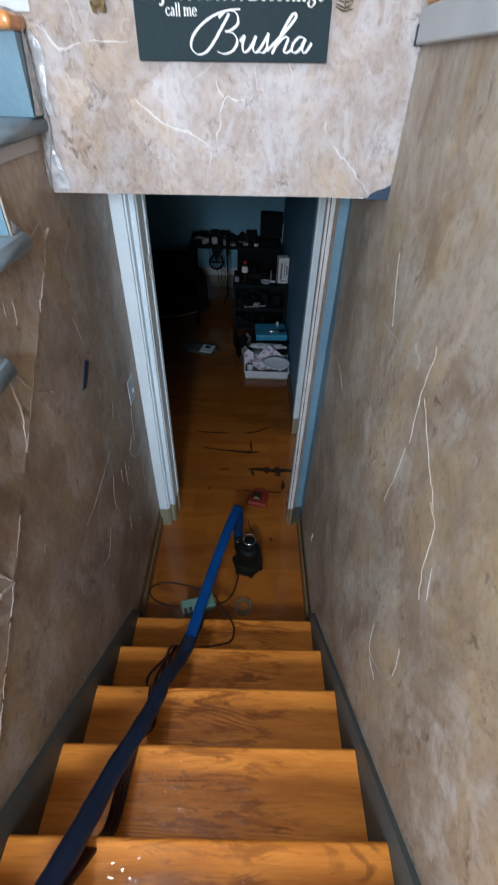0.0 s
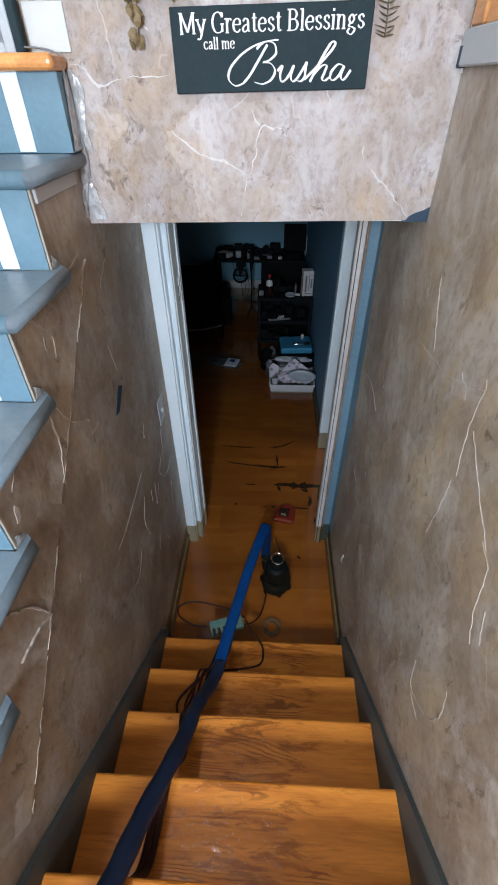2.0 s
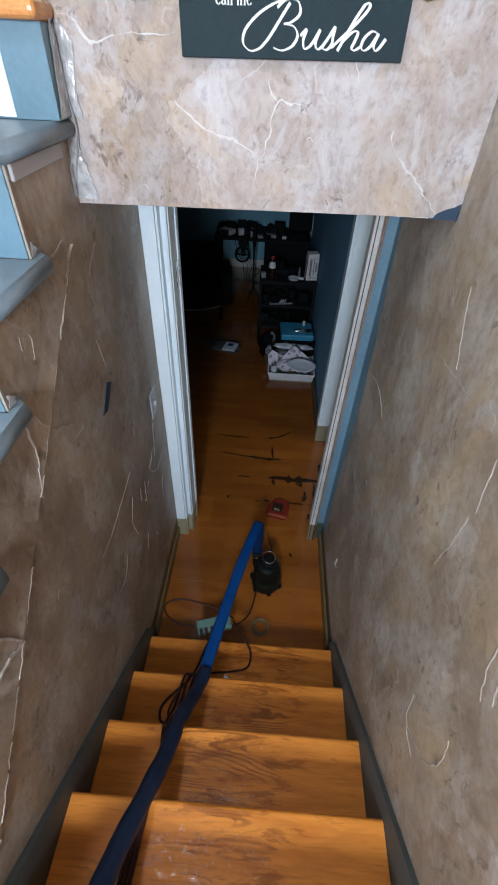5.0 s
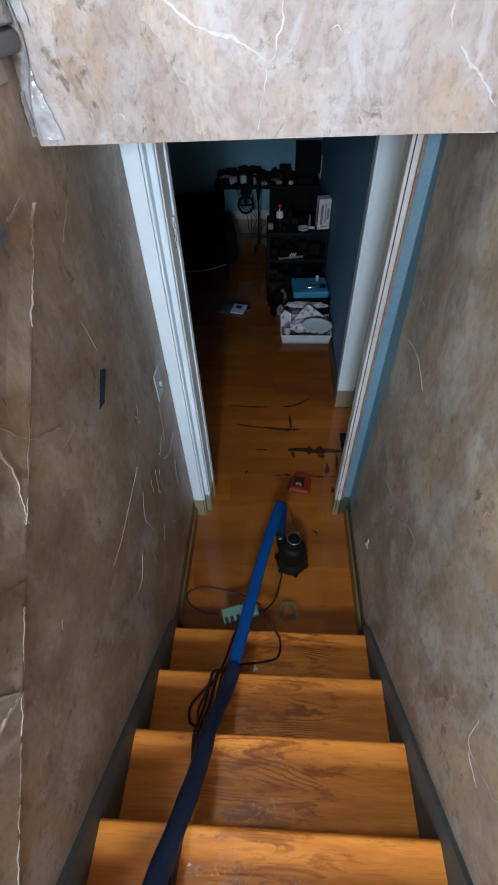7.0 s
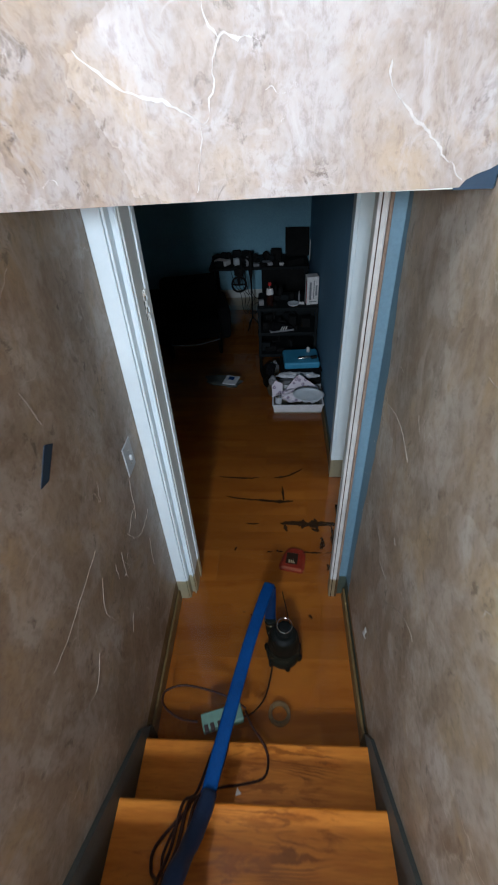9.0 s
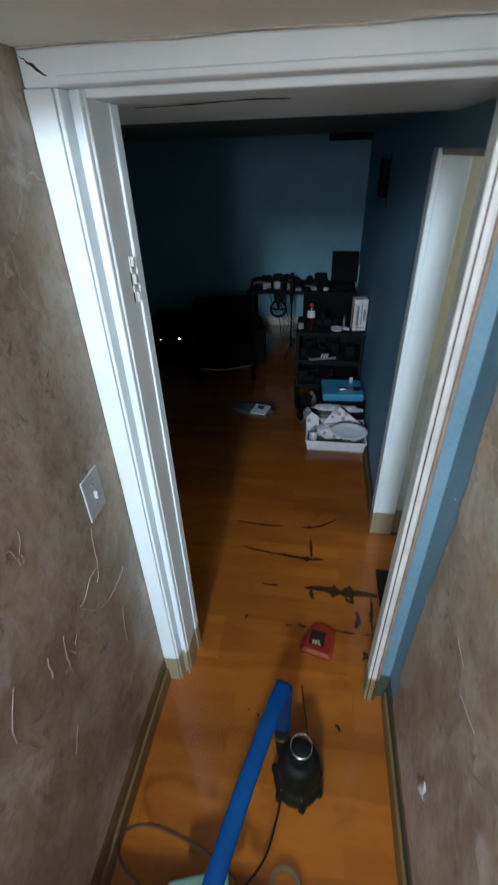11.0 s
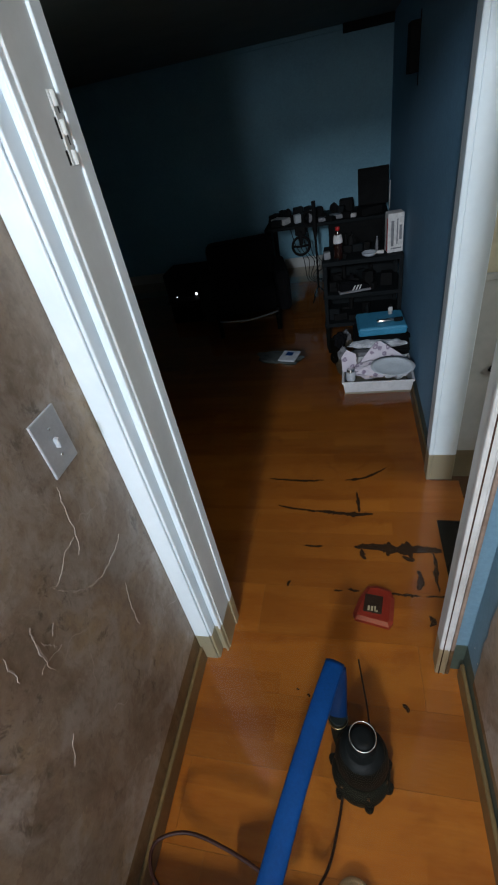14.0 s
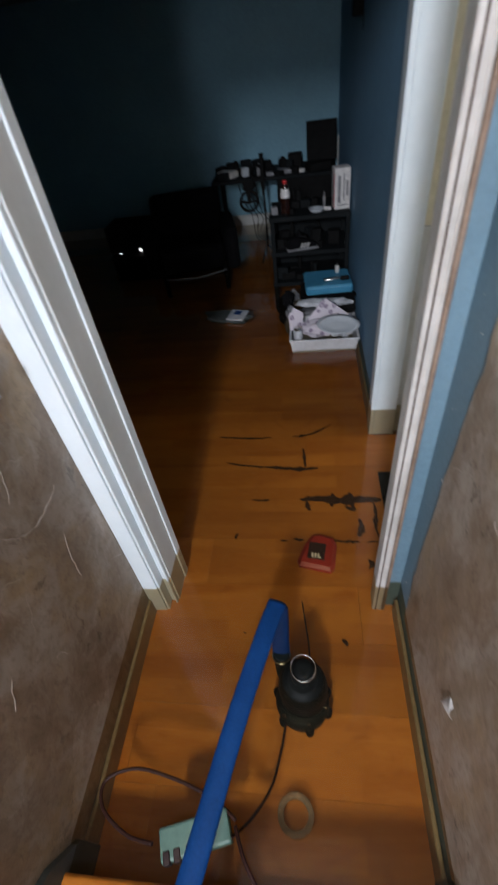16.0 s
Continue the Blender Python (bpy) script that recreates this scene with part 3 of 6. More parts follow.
for k in range(16):
    y, z, s = rnd.uniform(1.68, 1.765), rnd.uniform(0.18, 1.3), rnd.choice((0.0008, 0.001, 0.0014, 0.0034))
    spot = [(y + s * rnd.uniform(0.5, 1.2) * math.cos(a), z + s * rnd.uniform(0.7, 1.8) * math.sin(a)) for a in (0.0, 1.1, 2.2, 3.2, 4.2, 5.3)]
    prism(bm, spot, "x", XR - 0.0008, XR + 0.0005)
part("paint_flake", bm, M_WHITE_DIRTY, wall_right, "pale spots of flaked paint")

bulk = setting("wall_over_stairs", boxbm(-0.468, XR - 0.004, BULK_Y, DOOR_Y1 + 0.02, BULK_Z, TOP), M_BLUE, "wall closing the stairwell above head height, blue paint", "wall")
front = [(-0.467, BULK_Z - 0.0135), (0.385, BULK_Z - 0.0025)] + ragged([(0.392, BULK_Z + 0.008), (XR - 0.0032, BULK_Z + 0.03)], 0.003, 3) + [(XR - 0.0032, 3.70), (-0.467, 3.70)]
setting("wallpaper_front", prism(bmesh.new(), front, "y", BULK_Y - 0.0025, BULK_Y - 0.0004), M_PAPER_FRONT, "pale stone-print wallpaper with white veins, one corner cut", "wallpaper")
part("tape_patch", prism(bmesh.new(), [(0.375, BULK_Z - 0.0062), (XR - 0.0042, BULK_Z - 0.0062), (XR - 0.0042, BULK_Z + 0.036), (0.38, BULK_Z + 0.012)], "y", BULK_Y - 0.0021, BULK_Y - 0.0006), M_PTAPE, bulk, "dark blue patch over the bare corner")
setting("wall_kitchen", boxbm(-0.60, -0.468, BULK_Y, BULK_Y + 0.1, UP_Z, TOP), M_PAPER_FRONT, "end of the papered wall beside the top step", "wall")
setting("ceiling_under_wall", boxbm(XL, XR - 0.004, BULK_Y + 0.0065, DOOR_Y0 - 0.001, BULK_Z - 0.006, BULK_Z - 0.001), M_CEIL, "grey-white painted ceiling over the foot of the stairs", "ceiling")

bm = bmesh.new()
for line in ([(0.17, 1.083), (0.33, 1.222), (0.50, 1.376), (0.66, 1.512)], [(0.68, 1.530), (0.85, 1.682), (1.02, 1.832), (1.13, 1.930)]):
    rows = []
    for (ya, za), (yb, zb) in zip(line, line[1:]):
        for k in range(8):
            f = k / 8
            p = Vector((0.0, ya + (yb - ya) * f, za + (zb - za) * f))
            h = 0.0062 * (0.65 + 0.6 * noise.noise(p * 9)) + 0.0007
            side = 0.0026 * noise.noise(p * 31)
            rows.append([bm.verts.new((XL + hx, p.y - d - side, p.z + d * 1.13 + side)) for d, hx in ((-0.0012, -0.001), (0.0, h * 0.7), (0.0035, h), (0.010, h * 0.75), (0.03, h * 0.25), (0.055, -0.0008))])
    for ra, rb in zip(rows, rows[1:]):
        for k in range(5):
            bm.faces.new((ra[k], ra[k + 1], rb[k + 1], rb[k])).smooth = True
bmesh.ops.recalc_face_normals(bm, faces=bm.faces)
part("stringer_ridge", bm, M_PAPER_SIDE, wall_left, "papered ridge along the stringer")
# pale broken strips that paint the highlight along the ridge's crest
rnd = random.Random(31)
bm = bmesh.new()
y = 0.18
while y < 1.10:
    n = rnd.uniform(0.02, 0.09)
    if not 0.645 < y + n < 0.70:
        z = 1.083 + (y - 0.17) * 0.8823
        ribbon(bm, [(y - 0.003, z + 0.004), (y + n * 0.5 - 0.004, z + n * 0.441 + 0.004), (y + n - 0.003, z + n * 0.882 + 0.004)], rnd.uniform(0.0016, 0.0052), "x", XL, 0.0064)
    y += n + rnd.uniform(0.005, 0.05)
part("rubbed_crease", bm, M_RIDGE_LIGHT, wall_left, "pale strips painting the highlight along the ridge")
# veins and creases printed and torn in the paper
bm = bmesh.new()
for w, line in (
    (0.0016, [(0.929, 1.756), (0.90, 1.728)]),
    (0.0014, [(0.881, 1.874), (0.876, 1.845), (0.867, 1.821)]),
    (0.0014, [(0.843, 1.939), (0.824, 1.928)]),
    (0.0010, [(0.841, 1.885), (0.837, 1.856)]),
    (0.0030, [(1.116, 1.975), (1.067, 1.965), (1.046, 1.960)]),
    (0.0022, [(1.299, 1.909), (1.236, 1.872), (1.217, 1.857)]),
    (0.0010, [(1.173, 1.693), (1.19, 1.64), (1.204, 1.595)]),
    (0.0016, [(0.981, 1.551), (0.945, 1.548), (0.913, 1.555)]),
    (0.0016, [(0.62, 1.756), (0.592, 1.738), (0.557, 1.702)]),
    (0.0003, [(1.2, 1.126), (0.979, 1.094), (0.869, 1.093)]),
    (0.0012, [(1.271, 0.969), (1.262, 0.896)]),
    (0.0016, [(0.643, 1.293), (0.623, 1.28)]),
    (0.002, [(0.372, 1.29), (0.335, 1.255)]),
    (0.0014, [(1.545, 1.085), (1.534, 1.033), (1.521, 0.953), (1.501, 0.923)]),
    (0.0014, [(1.515, 0.968), (1.474, 0.962), (1.430, 0.938), (1.408, 0.952)]),
    (0.0022, [(1.408, 0.952), (1.452, 0.874), (1.515, 0.826), (1.60, 0.822), (1.632, 0.838)]),
    (0.0012, [(1.575, 0.720), (1.554, 0.645), (1.546, 0.570)]),
    (0.0016, [(1.372, 0.895), (1.356, 0.877)]),
    (0.0012, [(1.259, 0.670), (1.222, 0.609)]),
    (0.0030, [(1.332, 0.944), (1.32, 0.886), (1.315, 0.82)]),
    (0.008, [(0.546, 1.675), (0.54, 1.655), (0.535, 1.634)]),
    (0.0006, [(1.18, 1.02), (1.13, 0.92), (1.16, 0.80)]),
    (0.0006, [(1.02, 0.86), (0.95, 0.80), (0.87, 0.84)]),
):
    ribbon(bm, line, w * 0.95, "x", XL, 0.0010)
# creases that run over the ridge
for w, line in (
    (0.0022, [(0.786, 1.749), (0.812, 1.695), (0.851, 1.651), (0.929, 1.597)]),
    (0.0024, [(0.759, 1.752), (0.757, 1.692), (0.757, 1.65), (0.733, 1.605), (0.72, 1.56)]),
    (0.0034, [(0.49, 1.364), (0.44, 1.39), (0.36, 1.40)]),
    (0.0022, [(0.49, 1.364), (0.445, 1.468), (0.379, 1.545)]),
):
    ribbon(bm, line, w * 0.95, "x", XL, 0.0052)
rnd = random.Random(77)


def stray_veins(bm, axis, at, proud, count, a0, a1, b0, b1, allowed, size=0.060):
    """Fine broken print veins wandering over the paper, some of them forked."""
    for k in range(count):
        a, b = rnd.uniform(a0, a1), rnd.uniform(b0, b1)
        if not allowed(a, b):
            continue
        turn = rnd.uniform(0, 6.28)
        length = size * rnd.uniform(0.35, 1.3)
        for fork in range(2 if rnd.random() < 0.35 else 1):
            w = rnd.choice((0.0003, 0.0005, 0.0008, 0.0015))
            pts, (p, q), d = [(a, b)], (a, b), turn + fork * rnd.uniform(0.7, 1.5)
            for s in range(5):
                d += rnd.uniform(-0.8, 0.8)
                p, q = p + math.cos(d) * length / 5, q + math.sin(d) * length / 5
                pts.append((p, q))
            if all(allowed(*u) for u in pts):
                ribbon(bm, pts, w, axis, at, proud, True, 5)


stray_veins(bm, "x", XL, 0.0007, 11, 0.0, 1.70, 0.30, 1.95, lambda y, z: z < 1.10 + 0.853 * y and z > 1.30 - 0.84 * y and z < 1.98 and 0 < y < 1.68)
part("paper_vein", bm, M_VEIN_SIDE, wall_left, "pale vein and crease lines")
bm = bmesh.new()
for w, line in (
    (0.0018, [(1.082, 1.772), (0.978, 1.781), (0.862, 1.798), (0.759, 1.837), (0.699, 1.864), (0.707, 1.884)]),
    (0.0018, [(0.698, 1.863), (0.702, 1.779), (0.678, 1.661)]),
    (0.0018, [(0.681, 1.781), (0.602, 1.719), (0.531, 1.672), (0.491, 1.648)]),
    (0.0028, [(0.52, 1.141), (0.492, 1.053), (0.432, 1.086), (0.388, 1.125), (0.368, 1.203), (0.389, 1.289)]),
    (0.0018, [(0.477, 1.038), (0.415, 1.041)]),
    (0.0022, [(0.423, 1.565), (0.394, 1.496)]),
    (0.0018, [(1.233, 0.829), (1.095, 0.981), (1.005, 1.018)]),
    (0.005, [(1.295, 1.085), (1.285, 1.075), (1.272, 1.083)]),
    (0.0016, [(0.69, 1.63), (0.69, 1.558), (0.705, 1.441)]),
    (0.0022, [(0.515, 1.65), (0.466, 1.622), (0.447, 1.528), (0.412, 1.463)]),
    (0.0018, [(1.612, 1.364), (1.467, 1.397), (1.338, 1.359)]),
    (0.0010, [(1.368, 0.869), (1.278, 0.892)]),
    (0.0008, [(1.059, 1.951), (1.015, 1.868), (0.973, 1.798)]),
):
    ribbon(bm, line, w * 0.58, "x", XR - 0.003, -0.0012)
stray_veins(bm, "x", XR - 0.003, -0.0007, 9, 0.0, 1.62, 0.30, 2.25, lambda y, z: z > 1.30 - 0.84 * y and z < (2.3 if y < 1.24 else 1.98) and 0 < y < 1.62)
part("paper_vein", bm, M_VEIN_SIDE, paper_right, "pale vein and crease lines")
bm = bmesh.new()
for w, line in (
    (0.0022, [(-0.423, 2.343), (-0.397, 2.338), (-0.367, 2.305), (-0.308, 2.317), (-0.20, 2.322)]),
    (0.0028, [(-0.212, 2.221), (-0.146, 2.175), (-0.082, 2.157), (-0.022, 2.124)]),
    (0.003, [(-0.03, 2.118), (-0.012, 2.16), (0.001, 2.222), (0.028, 2.224), (0.062, 2.219)]),
    (0.0018, [(0.001, 2.222), (-0.014, 2.265)]),
    (0.0022, [(-0.030, 2.125), (-0.047, 2.036)]),
    (0.003, [(0.248, 2.194), (0.262, 2.153), (0.32, 2.104), (0.359, 2.066), (0.386, 2.037)]),
    (0.0016, [(0.153, 2.301), (0.161, 2.262)]),
):
    ribbon(bm, line, w * 0.85, "y", BULK_Y - 0.0025, -0.0012)
stray_veins(bm, "y", BULK_Y - 0.0025, -0.0007, 5, -0.43, 0.42, 2.05, 2.7, lambda x, z: -0.44 < x < 0.42 and 2.04 < z < 2.75, 0.05)
setting("paper_vein_front", bm, M_VEIN, "pale printed vein lines across the wallpaper", "wallpaper")

flap = crinkled(bmesh.new(), [(1.350, 0.405, 1.344, 0.402), (1.345, 0.44, 1.322, 0.415), (1.335, 0.475, 1.308, 0.428), (1.316, 0.472, 1.304, 0.436)], "x", XR - 0.003, -0.010, 0.002, 8, 4)
solo("paper_flap", flap, M_LABEL, "small torn flap of pale paper standing off the wall", "paper scrap")

# wall with the basement door
wall_door = setting("wall_door", boxbm(ROOM_XL, JL - 0.02, DOOR_Y0, DOOR_Y1, -0.05, 2.3), M_ROOM_BLUE, "wall beside the basement door", "wall")
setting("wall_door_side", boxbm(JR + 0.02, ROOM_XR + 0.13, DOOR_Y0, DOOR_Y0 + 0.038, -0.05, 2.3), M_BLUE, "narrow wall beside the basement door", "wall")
setting("wall_door_head", boxbm(JL - 0.02, JR + 0.02, DOOR_Y0, DOOR_Y1, DOOR_TOP + 0.02, 2.3), M_ROOM_BLUE, "wall above the basement door", "wall")

door_frame = thing("door_frame", "white painted door frame with worn casing, standing in water", "door frame", (0, DOOR_Y0, 0), kind="structure")
CY = -0.020


left_casing = part("casing", boxbm(-0.4545, -0.4015, -0.048, 0.0, 0.0, 1.9685, 0.003, 2), M_WHITE, door_frame)
part("inner_strip", boxbm(-0.4005, -0.3915, -0.044, 0.0, 0.0, 1.9685, 0.003, 2), M_WHITE, left_casing)
part("flat_band", boxbm(-0.3913, -0.3738, -0.007, 0.0, 0.0, 1.9685, 0.002), M_WHITE, left_casing)
part("bead", boxbm(-0.3738, -0.3665, -0.017, 0.0, 0.0, 1.9695, 0.003, 2), M_WHITE, left_casing)
right_casing = part("casing", boxbm(0.360, 0.392, CY, 0.0, 0.0, 1.9685, 0.004, 2), M_CASING, door_frame, "worn dirty white casing, oblique shade in its grey")
part("groove", boxbm(0.3700, 0.3735, CY - 0.0012, CY + 0.002, 0.0, 1.968), M_CHIP, right_casing, "thin dark strip standing for a groove")
part("groove_strip", boxbm(0.3845, 0.3905, CY - 0.003, CY + 0.002, 0.0, 1.968, 0.002), M_CASING, right_casing)
part("raw_edge", boxbm(0.3925, 0.4035, CY - 0.002, 0.0, 0.0, 2.005, 0.004, 2), M_RAW, right_casing, "bare brown wood edge")
head = part("head_casing", boxbm(-0.4535, 0.4395, CY - 0.024, 0.0, 1.969, 2.0225, 0.004, 2), M_WHITE, door_frame)
part("bead", boxbm(-0.386, 0.37, CY - 0.031, CY - 0.023, 1.970, 1.984, 0.003, 2), M_WHITE, head)
part("back_stop", boxbm(JL - 0.001, JL + 0.006, 0.094, 0.131, 0, DOOR_TOP, 0.002), M_WHITE, door_frame)
part("jamb", boxbm(JL - 0.022, JL, -0.001, DOOR_Y1 - DOOR_Y0 + 0.012, 0, DOOR_TOP + 0.02, 0.002), M_JAMB, door_frame)
part("jamb", boxbm(JR, JR + 0.022, -0.001, 0.040, 0, DOOR_TOP + 0.02, 0.002), M_WHITE_DIRTY, door_frame, "greyer white jamb")
part("head_jamb", boxbm(JL, JR, -0.001, DOOR_Y1 - DOOR_Y0 + 0.012, DOOR_TOP, DOOR_TOP + 0.02, 0.002), M_WHITE, door_frame)
hinge = part("hinge_leaf", boxbm(JL - 0.001, JL + 0.003, 0.066, 0.080, 1.566, 1.672, 0.0015), M_WHITE_DIRTY, door_frame, "hinge plate under worn white paint")
for z0, z1, y0, y1 in ((1.640, 1.664, 0.0805, 0.0855), (1.606, 1.636, 0.0615, 0.0655), (1.596, 1.626, 0.0805, 0.0850), (1.568, 1.590, 0.0610, 0.0655)):
    part("gap", boxbm(JL - 0.001, JL + 0.0016, y0, y1, z0, z1), M_BLACK, hinge, "dark gap beside the hinge knuckle")
for z in (1.578, 1.621, 1.660):
    part("knuckle", lathe(bmesh.new(), [(0.0045, 0.0), (0.0050, 0.002), (0.0050, 0.020), (0.0040, 0.022)], 10, (JL + 0.0045, 0.0745 + 0.004 * (z < 1.6), z - 0.011)), M_WHITE_DIRTY, hinge)
bm = bmesh.new()
ribbon(bm, [(-0.452, 2.017), (-0.43, 2.002), (-0.405, 1.984)], 0.0018, "y", CY - 0.024, -0.0006)
part("mitre_crack", bm, M_CHIP, head, "dark crack at the mitre")
bm = bmesh.new()
ribbon(bm, [(-0.355, 0.222), (-0.23, 0.193), (-0.085, 0.148), (-0.015, 0.165), (0.0, 0.17)], 0.0075, "z", 1.9545, -0.001)
part("crack", bm, M_BLACK, door_frame, "dark crack along the soffit")

bm = bmesh.new()
tube(bm, [(-0.450 + 0.0985 * k, DOOR_Y0 - 0.047 - 0.002 * (k % 2), BULK_Z - 0.0085 + 0.0015 * ((k * 5) % 3)) for k in range(10)], 0.0022, 7, 12, 1.0, 0.9)
setting("caulk_line", bm, M_CAULK, "uneven old caulk between ceiling and door casing", "trim")

# basement room
setting("wall_far", boxbm(ROOM_XL, 2.2, ROOM_Y, ROOM_Y + 0.1, -0.05, 2.3), M_ROOM_BLUE, "far basement wall, dull blue paint", "wall")
setting("wall_room_right", boxbm(ROOM_XR, ROOM_XR + 0.06, SIDE_Y1, ROOM_Y, -0.05, 2.3), M_ROOM_RIGHT, "blue painted basement wall", "wall")
setting("wall_room_left", boxbm(ROOM_XL - 0.1, ROOM_XL, DOOR_Y0, ROOM_Y + 0.1, -0.05, 2.3), M_ROOM_BLUE, "basement wall in the dark", "wall")
setting("wall_side_head", boxbm(ROOM_XR, ROOM_XR + 0.06, DOOR_Y0 + 0.04, SIDE_Y1, SIDE_TOP, 2.3), M_ROOM_BLUE, "wall over the side opening", "wall")
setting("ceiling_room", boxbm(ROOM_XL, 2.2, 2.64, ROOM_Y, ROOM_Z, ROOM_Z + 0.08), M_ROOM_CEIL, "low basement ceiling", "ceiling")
setting("ceiling_soffit", boxbm(ROOM_XL, 2.2, DOOR_Y1, 2.64, 1.958, ROOM_Z + 0.08), M_WHITE, "dropped soffit behind the door", "ceiling")
# trim of the side opening
side = thing("side_door_frame", "white painted lining of an open side doorway", "door frame", (ROOM_XR, SIDE_Y1, 0), kind="structure")
part("jamb", boxbm(-0.0003, 0.100, -0.022, 0.0, 0, SIDE_TOP, 0.002), M_WHITE, side)
part("casing", boxbm(-0.020, -0.0005, -0.024, 0.055, 0, SIDE_TOP + 0.0, 0.004, 2), M_WHITE, side)
part("head_jamb", boxbm(-0.004, 0.100, SIDE_Y0 - SIDE_Y1, -0.022, SIDE_TOP - 0.02, SIDE_TOP - 0.001, 0.002), M_WHITE_DIRTY, side)
# side room
setting("wall_side_room", boxbm(ROOM_XR + 0.061, 2.2, SIDE_Y1 + 0.02, SIDE_Y1 + 0.12, 0.99, 2.3), M_BEIGE, "beige painted wall of the side room", "wall")
setting("wainscot", boxbm(ROOM_XR + 0.061, 2.2, SIDE_Y1 + 0.012, SIDE_Y1 + 0.12, -0.05, 0.97), M_WHITE_DIRTY, "stained white lower wall of the side room", "wall")
setting("wall_side_end", boxbm(2.2, 2.3, DOOR_Y0, ROOM_Y, -0.05, 2.3), M_BEIGE, "end wall of the side room", "wall")
setting("wall_side_front", boxbm(ROOM_XR + 0.13, 2.2, DOOR_Y0 - 0.1, DOOR_Y0, -0.05, 2.3), M_BEIGE, "wall of the side room", "wall")
setting("rail", boxbm(ROOM_XR + 0.068, 2.2, SIDE_Y1 + 0.002, SIDE_Y1 + 0.02, 0.968, 0.992, 0.003), M_WHITE_DIRTY, "chair rail in the side room", "trim")

# landing and upper floor, round the camera's start; unseen walls whitened to bounce light
setting("landing", boxbm(XU, XR, -1.42, LANDING_Y + 0.0, LANDING_Z - 0.1, LANDING_Z), M_OAK, "wooden landing at the head of the basement stairs", "floor")
setting("wall_upper_left", boxbm(XU - 0.1, XU, -1.42, 3.0, LANDING_Z, TOP), M_CEIL, "unseen white wall beside the upper flight, for bounce light", "wall")
setting("floor_kitchen", boxbm(XU, -0.492, 1.2605, 3.0, UP_Z - 0.1, UP_Z - 0.002), M_ORANGE, "wooden floor at the top of the upper flight", "floor")
setting("wall_kitchen_end", boxbm(XU, -0.468, 2.9, 3.0, UP_Z, TOP), M_CEIL, "unseen white wall beyond the upper flight, for bounce light", "wall")
setting("ceiling_stairwell", boxbm(XU, XR, -1.42, 3.0, TOP, TOP + 0.1), M_CEIL, "unseen white ceiling over the landing, for bounce light", "ceiling")
back = setting("wall_back", boxbm(XU, -0.48, -1.52, -1.42, 0, TOP), M_CEIL, "unseen white landing wall beside the back door, for bounce light", "wall")
setting("wall_back_side", boxbm(0.14, XR + 0.12, -1.52, -1.42, 0, TOP), M_CEIL, "unseen white landing wall beside the back door, for bounce light", "wall")
setting("wall_back_head", boxbm(-0.48, 0.14, -1.52, -1.42, 2.92, TOP), M_CEIL, "unseen white landing wall over the back door, for bounce light", "wall")
setting("wall_back_base", boxbm(-0.48, 0.14, -1.52, -1.42, 0, 1.72), M_WHITE, "lower panel of the glazed back door", "door")

# ---------------------------------------------------------------- basement stairs
RISE, RUN, NOSE1 = 0.190, 0.2265, 1.008
stairs = thing("basement_staircase", "varnished oak stairs going down into water, wet treads", "stairs", (0, 0, 0))
TX0, TX1 = -0.437, 0.427
for k in range(1, 7):
    y1, z1 = NOSE1 - RUN * (k - 1), RISE * k
    last = k == 6
    bm = boxbm(TX0, TX1, y1 - RUN - 0.030, y1, z1 - 0.028, z1)
    es = [e for e in bm.edges if all(abs(v.co.y - y1) < 1e-5 for v in e.verts) and abs(e.verts[0].co.z - e.verts[1].co.z) < 1e-5]
    bmesh.ops.bevel(bm, geom=es, offset=0.011, segments=4, affect="EDGES", profile=0.5)
    part("tread", bm, M_OAK, stairs)
    part("riser", boxbm(TX0, TX1, y1 - 0.044, y1 - 0.026, z1 - RISE + (0 if k > 1 else 0), z1 - 0.029), M_OAK, stairs)
for x0, x1 in ((XL + 0.001, TX0 - 0.001), (TX1 + 0.001, XR - 0.0035)):
    s = [(NOSE1 + 0.06, 0.0), (NOSE1 + 0.06, 0.14), (NOSE1 - 0.0, 0.265), (NOSE1 - 5 * RUN, 0.265 + 5 * RISE), (-0.20, 1.235), (-0.20, 0.95), (0.0, 0.7), (0.6, 0.15), (0.8, 0.0)]
    part("skirt_board", prism(bmesh.new(), s, "x", x0, x1), M_SKIRT, stairs, "dull blue-grey painted skirt board")

# ---------------------------------------------------------------- upper stairs
upper = thing("upper_staircase", "painted stairs going up, blue risers with white stripes and grey treads", "stairs", (0, 0, 0))
